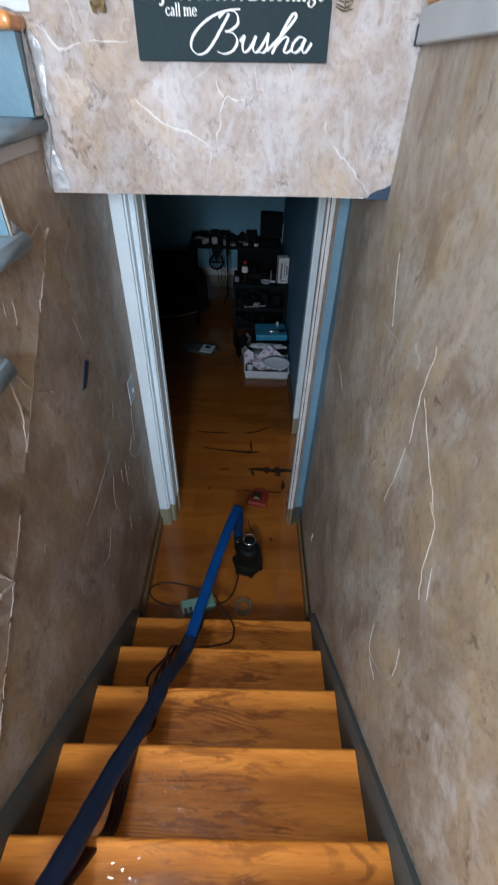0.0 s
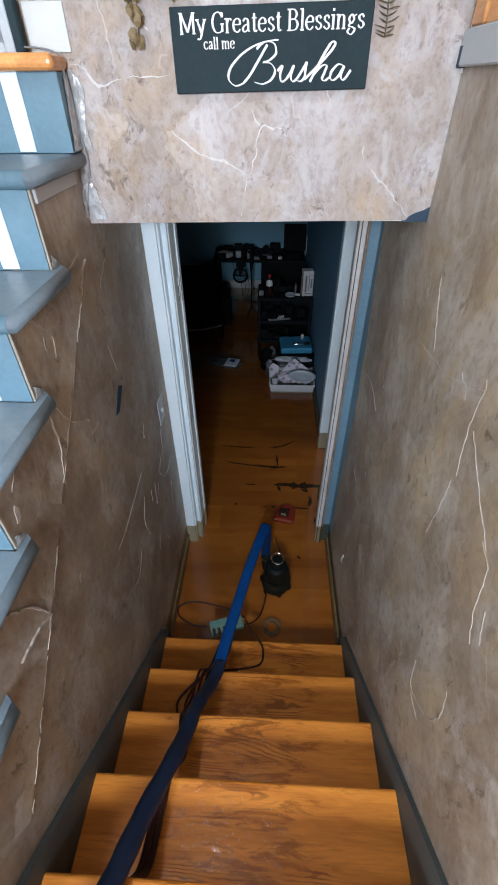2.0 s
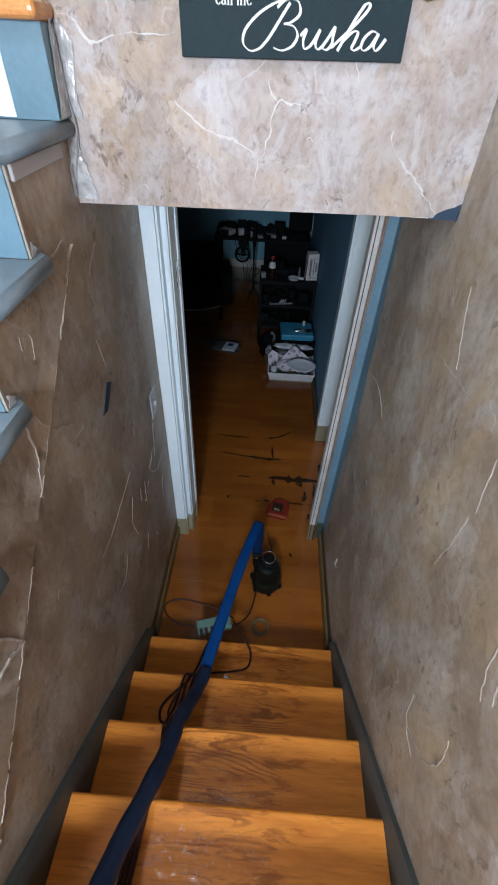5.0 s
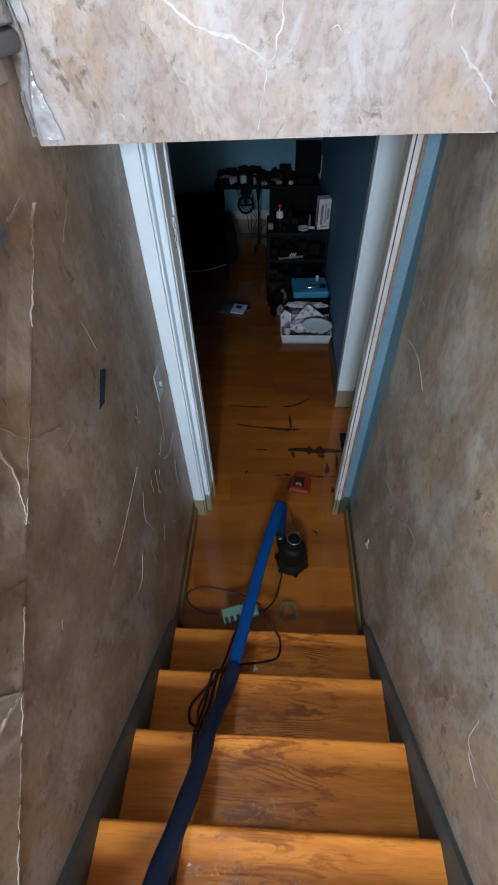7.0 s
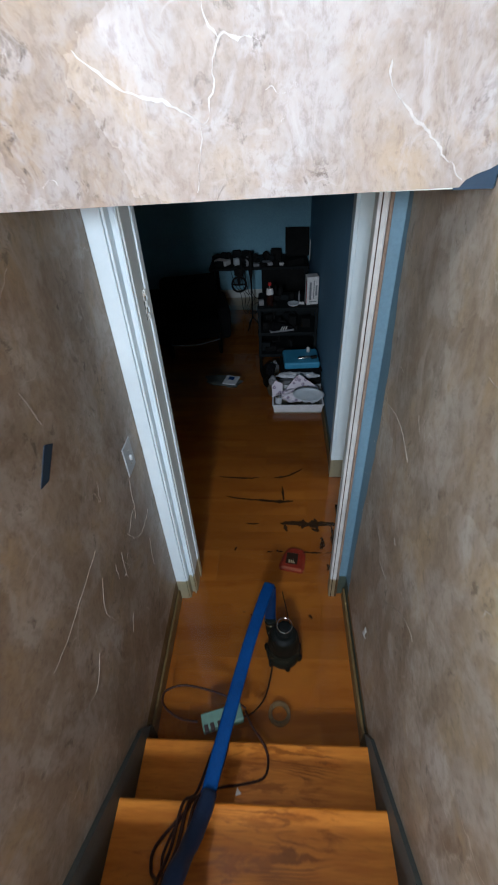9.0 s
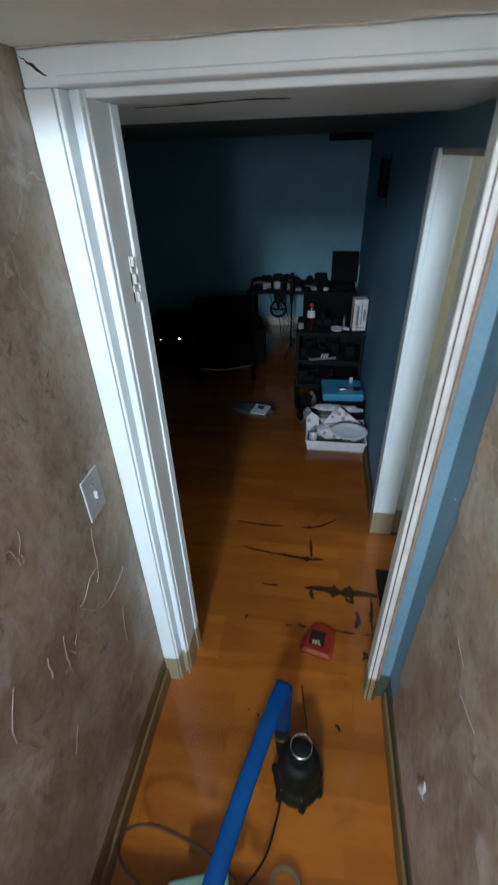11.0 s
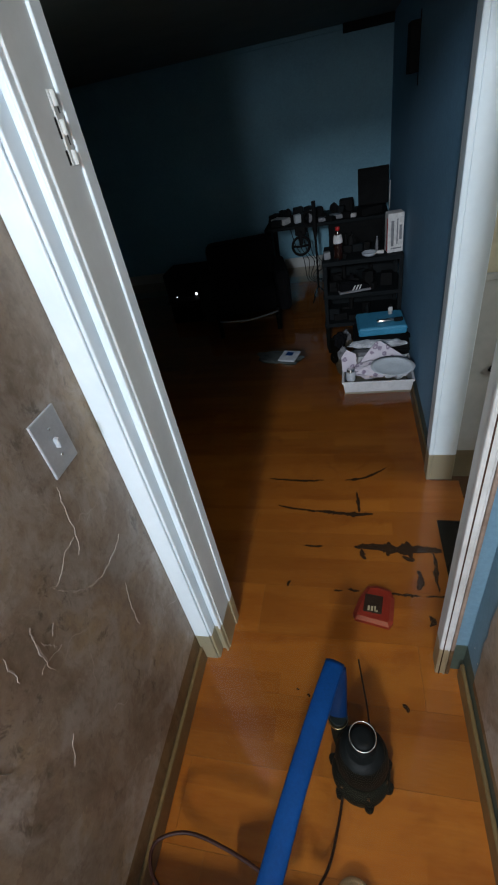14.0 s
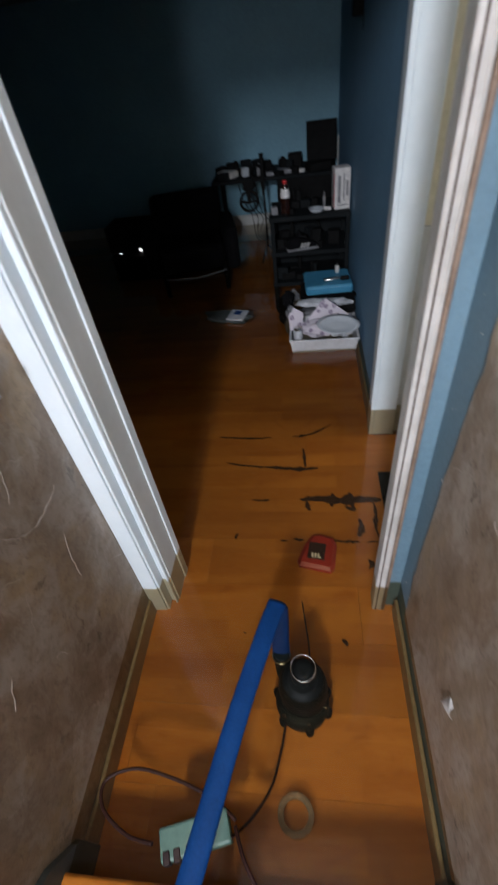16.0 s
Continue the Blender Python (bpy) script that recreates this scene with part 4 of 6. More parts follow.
for k in range(5):
    y0, z1 = UP_FRONT[k], UP_TOP[k]
    back_y = y0 + RUN_U + 0.022
    if k < 4:
        plan = [(XU + 0.002, y0), (-0.422, y0), (-0.422, back_y + 0.022), (-0.4542, back_y + 0.046), (-0.4542, back_y), (XU + 0.002, back_y)]
    else:
        plan = [(XU + 0.002, y0), (-0.430, y0), (-0.430, BULK_Y - 0.012), (-0.4542, BULK_Y - 0.006), (-0.4542, back_y), (XU + 0.002, back_y)]
    end_x = plan[1][0]
    bm = prism(bmesh.new(), plan, "z", z1 - 0.034, z1)
    es = [e for e in bm.edges if (all(abs(v.co.x - end_x) < 1e-5 for v in e.verts) or all(abs(v.co.y - y0) < 1e-5 for v in e.verts)) and abs(e.verts[0].co.z - e.verts[1].co.z) < 1e-5]
    bmesh.ops.bevel(bm, geom=es, offset=0.0165, segments=4, affect="EDGES", profile=0.5)
    for f in bm.faces:
        f.smooth = len(f.verts) == 4 and f.calc_area() < 0.012
    tread = part("tread", bm, M_TREAD_PAINT, upper)
    bm = bmesh.new()
    tube(bm, [(XU + 0.002, y0 + 0.0163, z1 - 0.0171), (end_x - 0.016, y0 + 0.0163, z1 - 0.0171)], 0.0174, 14, 0)
    part("nosing", bm, M_RISER, tread, "blue painted rounded nose")
for k in range(6):
    yr = UP_FRONT[0] + RUN_U * k + 0.024
    z0 = (UP_TOP[k - 1] if k else LANDING_Z) + 0.001
    z1 = (UP_TOP[k] if k < 5 else UP_Z + 0.006) - 0.036
    riser = part("riser", boxbm(XU + 0.002, (XL - 0.004 if k < 5 else -0.4365), yr, yr + 0.0075, z0, z1), M_RISER, upper)
    bm = boxbm(-0.563, -0.524, yr - 0.0025, yr + 0.001, z0 + 0.003, z1)
    part("stripe", bm, M_WHITE, riser, "worn white painted stripe")
    part("stripe", boxbm(-0.98, -0.93, yr - 0.0025, yr + 0.001, z0 + 0.003, z1), M_WHITE, riser, "worn white painted stripe")
    if k == 4:
        part("scotia", boxbm(-0.4545, -0.4475, UP_FRONT[k] + 0.036, min(UP_FRONT[k] + RUN_U + 0.03, BULK_Y - 0.008), UP_TOP[k] - 0.064, UP_TOP[k] - 0.035, 0.002), M_GREYTRIM, upper, "grey worn band under the tread end")
    if k < 5:
        part("edge_strip", boxbm(XL - 0.0035, XL + 0.0012, UP_FRONT[k] + 0.027, UP_FRONT[k] + 0.033, (UP_TOP[k - 1] if k else LANDING_Z) + 0.001, UP_TOP[k] - 0.036), M_BAND, upper, "pale chipped corner strip")
bm = boxbm(XU + 0.002, -0.4280, 1.168, 1.2575, UP_Z - 0.030, UP_Z, 0.012, 3)
part("top_nosing", bm, M_ORANGE, upper, "bare varnished wood nosing")

setting("wall_nib", boxbm(XL - 0.10, -0.4365, 1.2070, BULK_Y - 0.0030, UP_TOP[4] + 0.001, UP_Z - 0.031), M_RISER, "narrow blue painted return beside the top riser", "wall")
for k in (1, 2, 3):
    y, z = UP_FRONT[k] + RUN_U + 0.05, UP_TOP[k] + 0.004
    bm = crinkled(bmesh.new(), [(y - 0.020, z, y + 0.026, z - 0.006), (y - 0.014, z + 0.012, y + 0.012, z + 0.008), (y - 0.016, z + 0.026, y - 0.004, z + 0.022)], "x", XL + 0.0003, 0.003, 0.003, 8, 4)
    solo("torn_paper", bm, M_WRAP, "torn pale scrap of wallpaper at the stair corner", "paper scrap")
# cable and clear wrap along the wall corner
bm = bmesh.new()
tube(bm, [(-0.60, 1.245, UP_Z + 0.005), (-0.53, 1.238, UP_Z + 0.010), (-0.47, 1.222, UP_Z + 0.008), (-0.432, 1.222, UP_Z - 0.004), (-0.4330, 1.236, UP_Z - 0.034), (-0.4325, 1.2470, 2.30), (-0.4315, 1.2505, 2.22), (-0.427, 1.2515, 2.19), (-0.426, 1.2545, 2.162), (-0.431, 1.2545, 2.130), (-0.444, 1.2545, 2.09), (-0.452, 1.2545, 2.042)], 0.0019, 8, 6, 1.0, 0.2)
solo("grey_cable", bm, M_GREYBITS, "thin grey cable taped along the wall corner", "cable")
bm = crinkled(bmesh.new(), [(-0.466, 2.030, -0.405, 2.026), (-0.464, 2.07, -0.418, 2.075), (-0.460, 2.11, -0.428, 2.115), (-0.452, 2.150, -0.430, 2.150)], "y", BULK_Y - 0.003, -0.004)
solo("clear_wrap", bm, M_WRAP, "crinkled clear plastic wrap stuck to the wall corner", "plastic wrap")
bm = crinkled(bmesh.new(), [(1.205, 2.186, 1.2560, 2.186), (1.212, 2.22, 1.2560, 2.22), (1.222, 2.27, 1.2560, 2.27), (1.228, 2.325, 1.2560, 2.325)], "x", -0.4362, 0.003, 0.004)
solo("clear_wrap", bm, M_WRAP, "crinkled clear plastic wrap over the blue wall return", "plastic wrap")
bm = crinkled(bmesh.new(), [(-0.434, 2.190, -0.408, 2.180), (-0.434, 2.24, -0.415, 2.24), (-0.434, 2.29, -0.402, 2.30), (-0.434, 2.335, -0.422, 2.335)], "y", BULK_Y - 0.003, -0.003)
solo("tape_strip", bm, M_WRAP, "crinkled shiny tape on the wall corner", "tape")
bm = crinkled(bmesh.new(), [(1.236, 2.036, 1.2585, 2.036), (1.234, 2.07, 1.2585, 2.07), (1.240, 2.10, 1.2585, 2.10)], "x", XL, 0.003, 0.003)
solo("tape_strip", bm, M_WRAP, "crinkled shiny tape round the wall corner", "tape")


# ---------------------------------------------------------------- floor of the basement: planks, gaps, water
floor = setting("floor", boxbm(ROOM_XL, 2.2, 0.80, ROOM_Y, -0.06, -0.008), M_SUB, "wood laminate floor under clear water, swollen dark joints", "floor")
water = setting("water", boxbm(ROOM_XL, 2.2, NOSE1 - 0.026, ROOM_Y, WATER - 0.001, WATER), M_WATER, "clear flood water over the floor", "water")
bmw = bmesh.new()
vs = [bmw.verts.new(p) for p in ((ROOM_XL, NOSE1 - 0.026, WATER), (2.2, NOSE1 - 0.026, WATER), (2.2, ROOM_Y, WATER), (ROOM_XL, ROOM_Y, WATER))]
bmw.faces.new(vs)
bmw.to_mesh(water.data)
bmw.free()
for x0, x1, y0, y1 in ((XL + 0.0005, XL + 0.012, NOSE1 + 0.06, DOOR_Y0 - 0.049), (XR - 0.016, XR - 0.0035, NOSE1 + 0.06, DOOR_Y0 - 0.021), (ROOM_XR - 0.014, ROOM_XR - 0.0005, SIDE_Y1 + 0.056, 4.2)):
    setting("baseboard", boxbm(x0, x1, y0, y1, 0.0, 0.085, 0.003), M_BASE, "pale baseboard below the water line", "baseboard")
setting("baseboard", boxbm(ROOM_XL, ROOM_XR - 0.015, ROOM_Y - 0.014, ROOM_Y - 0.0005, 0.0, 0.26, 0.003), M_WHITE_DIRTY, "white baseboard of the far wall", "baseboard")

# ---------------------------------------------------------------- pump, hose, cord
pump = thing("sump_pump", "black submersible pump with a chrome ring, standing in water", "pump", (0.110, 1.440, 0.0))
bm = bmesh.new()
lathe(bm, [(0.066, 0.0), (0.080, 0.012), (0.083, 0.044), (0.080, 0.058), (0.073, 0.066), (0.060, 0.072)], 28, (0, 0, 0))
part("pump_body", bm, M_DARKTEAL, pump)
bm = bmesh.new()
lathe(bm, [(0.074, 0.066), (0.075, 0.100), (0.072, 0.135), (0.063, 0.160), (0.042, 0.176)], 24, (0.003, 0.018, 0))
part("motor_housing", bm, M_PUMP, pump)
part("ring_collar", lathe(bmesh.new(), [(0.042, 0.165), (0.036, 0.180), (0.033, 0.208), (0.028, 0.214), (0.012, 0.215)], 24, (0.006, 0.028, 0)), M_PUMP, pump)
bm = bmesh.new()
torus(bm, 0.0355, 0.0017, (0.006, 0.029, 0.222), pose(0, 0, 0, 8, 0, 0))
part("lifting_ring", bm, M_CHROME, pump, "chrome lifting ring")
for a in (20, 100, 165, 225, 285, 340):
    x, y = 0.081 * math.cos(radians(a)), 0.081 * math.sin(radians(a))
    foot = part("foot", lathe(bmesh.new(), [(0.013, 0.0), (0.014, 0.03), (0.010, 0.036)], 10, (x, y, 0.012)), M_BLACK, pump)
    part("screw", lathe(bmesh.new(), [(0.0045, 0.0), (0.0045, 0.003), (0.003, 0.005)], 8, (x * 0.90, y * 0.90, 0.066)), M_CHROME, pump, "bright screw head")
bm = bmesh.new()
tube(bm, [(-0.035, 0.03, 0.065), (-0.055, 0.065, 0.075), (-0.062, 0.085, 0.11), (-0.062, 0.09, 0.17)], 0.024, 12, 5)
part("outlet", bm, M_DARKTEAL, pump)
bm = bmesh.new()
torus(bm, 0.027, 0.004, (-0.062, 0.09, 0.150), None, 20, 6)
part("hose_clamp", bm, M_CHROME, pump, "wet metal hose clamp")
bm = bmesh.new()
tube(bm, [(0.026, 0.055, 0.195), (0.022, 0.13, 0.15), (0.012, 0.22, 0.09), (0.0, 0.325, 0.03)], 0.0028, 6, 4)
part("float_rod", bm, M_CORD, pump, "thin dark rod")

HOSE = [(0.048, 1.530, 0.155), (0.048, 1.550, 0.21), (0.050, 1.574, 0.285), (0.049, 1.588, 0.344)]
hose = thing("discharge_hose", "blue lay-flat discharge hose folded over and laid up the stairs", "hose", (0, 0, 0))
bm = bmesh.new()
tube(bm, HOSE, lambda k: 0.027, 14, 5, 0.36)
part("hose_riser", bm, M_HOSE_DEEP, hose, "dark blue hose rising from the pump")
RUNLINE = [(0.046, 1.594, 0.364), (0.014, 1.475, 0.388), (-0.040, 1.27, 0.396), (-0.091, 1.04, 0.401), (-0.129, 0.86, 0.408), (-0.141, 0.79, 0.417)]
bm = bmesh.new()
tube(bm, RUNLINE, lambda k: 0.0265 - 0.002 * k, 16, 6, 0.40)
part("hose_run", bm, M_HOSE, hose)
bm = bmesh.new()
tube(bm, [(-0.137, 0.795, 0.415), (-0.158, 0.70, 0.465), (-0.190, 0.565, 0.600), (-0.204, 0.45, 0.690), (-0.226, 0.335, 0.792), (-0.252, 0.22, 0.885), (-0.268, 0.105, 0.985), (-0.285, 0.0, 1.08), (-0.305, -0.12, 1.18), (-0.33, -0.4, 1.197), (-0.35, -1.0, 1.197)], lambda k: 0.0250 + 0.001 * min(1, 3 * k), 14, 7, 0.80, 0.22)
part("hose_wrapped", bm, M_HOSE_DARK, hose, "wrapped upper length of hose, step shadow in its dark colour")

cord = thing("extension_cord", "dark power cord looped on the water and up the stairs", "cable", (0, 0, 0))


def cable(name, pts, r=0.0048):
    bm = bmesh.new()
    tube(bm, pts, r, 7, 8)
    return part(name, bm, M_CORD, cord)


cable("cord_from_pump", [(0.062, 1.392, 0.045), (0.048, 1.31, 0.03), (0.025, 1.22, 0.05), (-0.018, 1.145, 0.10), (-0.058, 1.098, 0.17)], 0.0038)
cable("cord_loop", [(-0.05, 1.13, 0.175), (-0.115, 1.168, 0.170), (-0.22, 1.20, 0.167), (-0.33, 1.215, 0.166), (-0.405, 1.185, 0.166), (-0.395, 1.13, 0.166), (-0.32, 1.085, 0.168), (-0.245, 1.072, 0.180)])
cable("cord_bight", [(-0.05, 1.12, 0.175), (-0.02, 1.06, 0.192), (0.03, 0.995, 0.197), (0.046, 0.945, 0.195), (0.029, 0.892, 0.195), (-0.054, 0.869, 0.195), (-0.123, 0.859, 0.197), (-0.175, 0.835, 0.22), (-0.19, 0.79, 0.36), (-0.21, 0.755, 0.398)])
for k, (dx, r) in enumerate(((0.0, 0.0062), (0.020, 0.0055), (-0.018, 0.0052), (0.036, 0.0050))):
    cable("cord_up", [(-0.125 + dx * 0.3, 1.075 - 0.01 * k, 0.205), (-0.150 + dx, 0.96, 0.212), (-0.178 + dx, 0.82, 0.30), (-0.205 + dx, 0.77, 0.392), (-0.222 + dx, 0.66, 0.405), (-0.235 + dx * 0.8, 0.58, 0.50), (-0.232 + dx * 0.6, 0.535, 0.582), (-0.225 + dx * 0.5, 0.42, 0.60), (-0.235 + dx * 0.5, 0.32, 0.768), (-0.245 + dx * 0.5, 0.14, 0.80), (-0.255 + dx * 0.5, 0.07, 0.962), (-0.30 + dx, -0.12, 1.174), (-0.33 + dx * 2, -0.6, 1.172)], r)
cable("cord_kink", [(-0.17, 0.82, 0.31), (-0.215, 0.745, 0.393), (-0.290, 0.665, 0.388), (-0.290, 0.61, 0.400), (-0.262, 0.585, 0.44), (-0.240, 0.545, 0.580)], 0.0052)
cable("cord_kink", [(-0.18, 0.80, 0.33), (-0.222, 0.735, 0.393), (-0.262, 0.655, 0.388), (-0.258, 0.61, 0.400), (-0.246, 0.585, 0.44), (-0.235, 0.545, 0.580)], 0.0046)

bm = prism(bmesh.new(), [(-0.012, -0.008), (0.013, -0.010), (0.003, 0.012)], "z", 0.0, 0.0012)
bmesh.ops.transform(bm, verts=bm.verts[:], matrix=pose(0, 0, 0.002, 14, -10, 20))
solo("paper_scrap", bm, M_LABEL, "tiny white scrap of paper on the lowest step", "paper scrap", m=pose(-0.064, 0.848, RISE + 0.002, 0, 0, 0))

plug = thing("power_strip", "pale green power strip floating beside the lowest step", "power strip", (-0.145, 1.095, 0.136), 18)
part("strip_body", boxbm(-0.085, 0.085, -0.033, 0.033, 0.0, 0.046, 0.006, 2), M_GREEN, plug)
for k in (-0.07, -0.045, -0.015):
    part("socket", boxbm(k - 0.008, k + 0.008, -0.038, -0.012, 0.018, 0.0495, 0.002), M_INK, plug, "dark socket slot")
tape = thing("tape_roll", "clear roll of packing tape lying under water", "tape roll", (0.090, 1.168, 0.0))
part("tape_winding", hoop(bmesh.new(), [(0.036, 0.0), (0.0485, 0.0), (0.0495, 0.012), (0.0485, 0.034), (0.036, 0.034)], 32), M_FILM, tape)
part("inner_core", hoop(bmesh.new(), [(0.0335, 0.001), (0.0357, 0.001), (0.0357, 0.0345), (0.0335, 0.0345)], 28), M_FILM, tape, "thin clear core")

# red moulded scoop under water
red = thing("red_plastic_tray", "red plastic tray with a dark label sunk in the water", "tray", (0.176, 1.990, 0.0), -9)
o = [(-0.066, -0.075), (0.060, -0.082), (0.072, -0.060), (0.070, 0.040), (0.050, 0.075), (0.0, 0.085), (-0.035, 0.075), (-0.060, 0.02), (-0.076, -0.055)]
bm = prism(bmesh.new(), o, "z", 0.0, 0.016)
top = [f for f in bm.faces if f.normal.z > 0.9]
r = bmesh.ops.inset_region(bm, faces=top, thickness=0.016)
bmesh.ops.translate(bm, verts=list({v for f in top for v in f.verts}), vec=(0, 0, 0.010))
part("tray_shell", bm, M_RED, red)
part("label", boxbm(-0.040, 0.028, -0.042, 0.034, 0.0255, 0.028, 0.002), M_INK, red, "dark label")
for x0, x1, y0, y1 in ((-0.024, -0.016, -0.036, -0.016), (-0.012, -0.004, -0.036, -0.016), (0.0, 0.014, -0.036, -0.030), (0.0, 0.006, -0.036, -0.014)):
    part("label_bar", boxbm(x0, x1, y0, y1, 0.0281, 0.0292), M_LETTER, red, "white bar")

# ---------------------------------------------------------------- stairwell fittings
sw = thing("light_switch", "white toggle light switch plate on the papered wall", "light switch", (XL, 1.592, 1.158))
part("switch_plate", boxbm(0.0005, 0.006, -0.041, 0.041, -0.063, 0.063, 0.003, 2), M_PLATE, sw)
part("toggle", boxbm(0.006, 0.017, -0.005, 0.005, -0.012, 0.010, 0.002), M_PLATE, sw)
for z in (-0.03, 0.03):
    part("screw", lathe(bmesh.new(), [(0.003, 0), (0.003, 0.0015), (0.002, 0.002)], 8, (0.006, 0, z), pose(0, 0, 0, 0, 90, 0)), M_CHROME, sw)
solo("tape_piece", prism(bmesh.new(), [(1.105, 1.480), (1.142, 1.472), (1.212, 1.530), (1.178, 1.550)], "x", XL + 0.0002, XL + 0.0022), M_PTAPE, "strip of dark blue tape on the papered wall", "tape")

sign = thing("wall_sign", "dark slate sign with white lettering hung on the wallpaper", "sign", (0.0245, BULK_Y - 0.003, 2.2925))
sign.matrix_world = pose(0.0245, BULK_Y - 0.003, 2.2925, 0, -0.9, 0)
part("board", boxbm(-0.2105, 0.2105, -0.014, 0.0, 0.0, 0.140, 0.0015), M_SIGN, sign)


def pen(bm, pts, thick, thin, slant=0.0, steps=6, smooth=True, lift=0.0):
    """A raised stroke drawn on the board with a broad pen: thick on the way down, thin across."""
    pts = smooth_path([Vector((p[0], p[1], 0)) for p in pts], steps) if smooth else [Vector((p[0], p[1], 0)) for p in pts]
    down = Vector((math.sin(slant), math.cos(slant), 0))
    rows = []
    for i, p in enumerate(pts):
        d = (pts[min(i + 1, len(pts) - 1)] - pts[max(i - 1, 0)]).normalized()
        w = 0.5 * (thin + (thick - thin) * abs(d.dot(down)) ** 2.2)
        n = Vector((-d.y, d.x, 0)) * w
        rows.append([bm.verts.new((q.x, h, q.y)) for q in (p + n, p - n) for h in (-0.0148 - lift, -0.0135)])
    for r, q in zip(rows, rows[1:]):
        for j, k in ((0, 2), (2, 3), (3, 1), (1, 0)):
            bm.faces.new((r[j], r[k], q[k], q[j]))
    for r in (rows[0], rows[-1]):
        bm.faces.new((r[0], r[1], r[3], r[2]))
    bmesh.ops.recalc_face_normals(bm, faces=bm.faces)


# roman letters: advance, strokes and the places of their serifs, on an x-height of one
ROMAN = {
    "M": (1.72, [[(0.2, 0), (0.2, 1.5)], [(0.22, 1.5), (0.82, 0.12)], [(0.82, 0.12), (1.42, 1.5)], [(1.44, 1.5), (1.44, 0)]], [(0.2, 0), (0.18, 1.5), (1.46, 0), (1.46, 1.5)]),
    "y": (1.0, [[(0.12, 1), (0.5, 0.05)], [(0.88, 1), (0.62, 0.3), (0.42, -0.3), (0.2, -0.46), (0.1, -0.36)]], [(0.12, 1), (0.88, 1)]),
    "G": (1.36, [[(1.12, 1.16), (0.92, 1.42), (0.66, 1.5), (0.32, 1.3), (0.14, 0.75), (0.32, 0.18), (0.68, 0.0), (0.98, 0.08), (1.14, 0.25)], [(1.12, 0.64), (1.12, 0.08)], [(1.12, 1.46), (1.12, 1.12)]], [(1.12, 0.64)]),
    "r": (0.76, [[(0.25, 0), (0.25, 1)], [(0.25, 0.66), (0.40, 0.93), (0.58, 1.0), (0.70, 0.88)]], [(0.25, 0), (0.18, 1)]),
    "e": (0.94, [[(0.14, 0.56), (0.80, 0.56)], [(0.80, 0.56), (0.76, 0.86), (0.50, 1.0), (0.22, 0.82), (0.13, 0.5), (0.23, 0.15), (0.54, 0.0), (0.82, 0.22)]], []),
    "a": (0.94, [[(0.18, 0.78), (0.40, 0.99), (0.64, 0.86), (0.68, 0.5), (0.69, 0.12), (0.86, 0.03)], [(0.68, 0.58), (0.32, 0.46), (0.14, 0.22), (0.32, 0.0), (0.68, 0.2)]], []),
    "t": (0.68, [[(0.34, 1.32), (0.34, 0.6), (0.36, 0.15), (0.48, 0.0), (0.64, 0.1)], [(0.12, 1.0), (0.60, 1.0)]], []),
    "s": (0.80, [[(0.66, 0.78), (0.46, 1.0), (0.20, 0.85), (0.28, 0.6), (0.58, 0.42), (0.68, 0.2), (0.42, 0.0), (0.14, 0.22)]], []),
    "B": (1.26, [[(0.26, 0), (0.26, 1.5)], [(0.26, 1.5), (0.72, 1.47), (0.94, 1.15), (0.74, 0.84), (0.26, 0.8)], [(0.26, 0.8), (0.82, 0.77), (1.06, 0.4), (0.84, 0.05), (0.26, 0)]], [(0.2, 0), (0.2, 1.5)]),
    "l": (0.52, [[(0.26, 0), (0.26, 1.5)]], [(0.26, 0), (0.20, 1.5)]),
    "i": (0.52, [[(0.26, 0), (0.26, 1)], [(0.26, 1.30), (0.26, 1.46)]], [(0.26, 0), (0.20, 1)]),
    "n": (1.08, [[(0.24, 0), (0.24, 1)], [(0.24, 0.7), (0.46, 0.98), (0.72, 0.92), (0.80, 0.6), (0.80, 0)]], [(0.24, 0), (0.80, 0), (0.18, 1)]),
    "g": (0.98, [[(0.72, 0.68), (0.46, 1.0), (0.20, 0.68), (0.46, 0.36), (0.72, 0.68)], [(0.36, 0.38), (0.22, 0.18), (0.60, 0.08), (0.82, -0.12), (0.50, -0.45), (0.14, -0.25), (0.30, 0.02)], [(0.68, 0.88), (0.92, 0.98)]], []),
    "c": (0.90, [[(0.76, 0.78), (0.52, 1.0), (0.22, 0.82), (0.13, 0.5), (0.24, 0.15), (0.54, 0.0), (0.80, 0.2)]], []),
    "m": (1.62, [[(0.24, 0), (0.24, 1)], [(0.24, 0.7), (0.46, 0.98), (0.70, 0.92), (0.78, 0.6), (0.78, 0)], [(0.78, 0.7), (1.00, 0.98), (1.26, 0.92), (1.34, 0.6), (1.34, 0)]], [(0.24, 0), (0.78, 0), (1.34, 0), (0.18, 1)]),
    " ": (0.52, [], []),
}


def lettering(text, x, z, height, width):
    """One raised line of roman letters on the sign, with its baseline at z."""
    bm = bmesh.new()
    s = width / sum(ROMAN[ch][0] for ch in text)
    up = 0.0
    for ch in text:
        step, strokes, feet = ROMAN[ch]
        for line in strokes:
            pen(bm, [(x + px * s, z + pz * height) for px, pz in line], height * 0.21, height * 0.075, 0.0, 5, len(line) > 2, up)
            up += 0.00003
        for px, pz in feet:
            pen(bm, [(x + (px - 0.17) * s, z + pz * height), (x + (px + 0.17) * s, z + pz * height)], height * 0.09, height * 0.09, 0.0, 1, False, up)
            up += 0.00003
        x += step * s
    return part("lettering", bm, M_LETTER, sign, "white roman lettering")


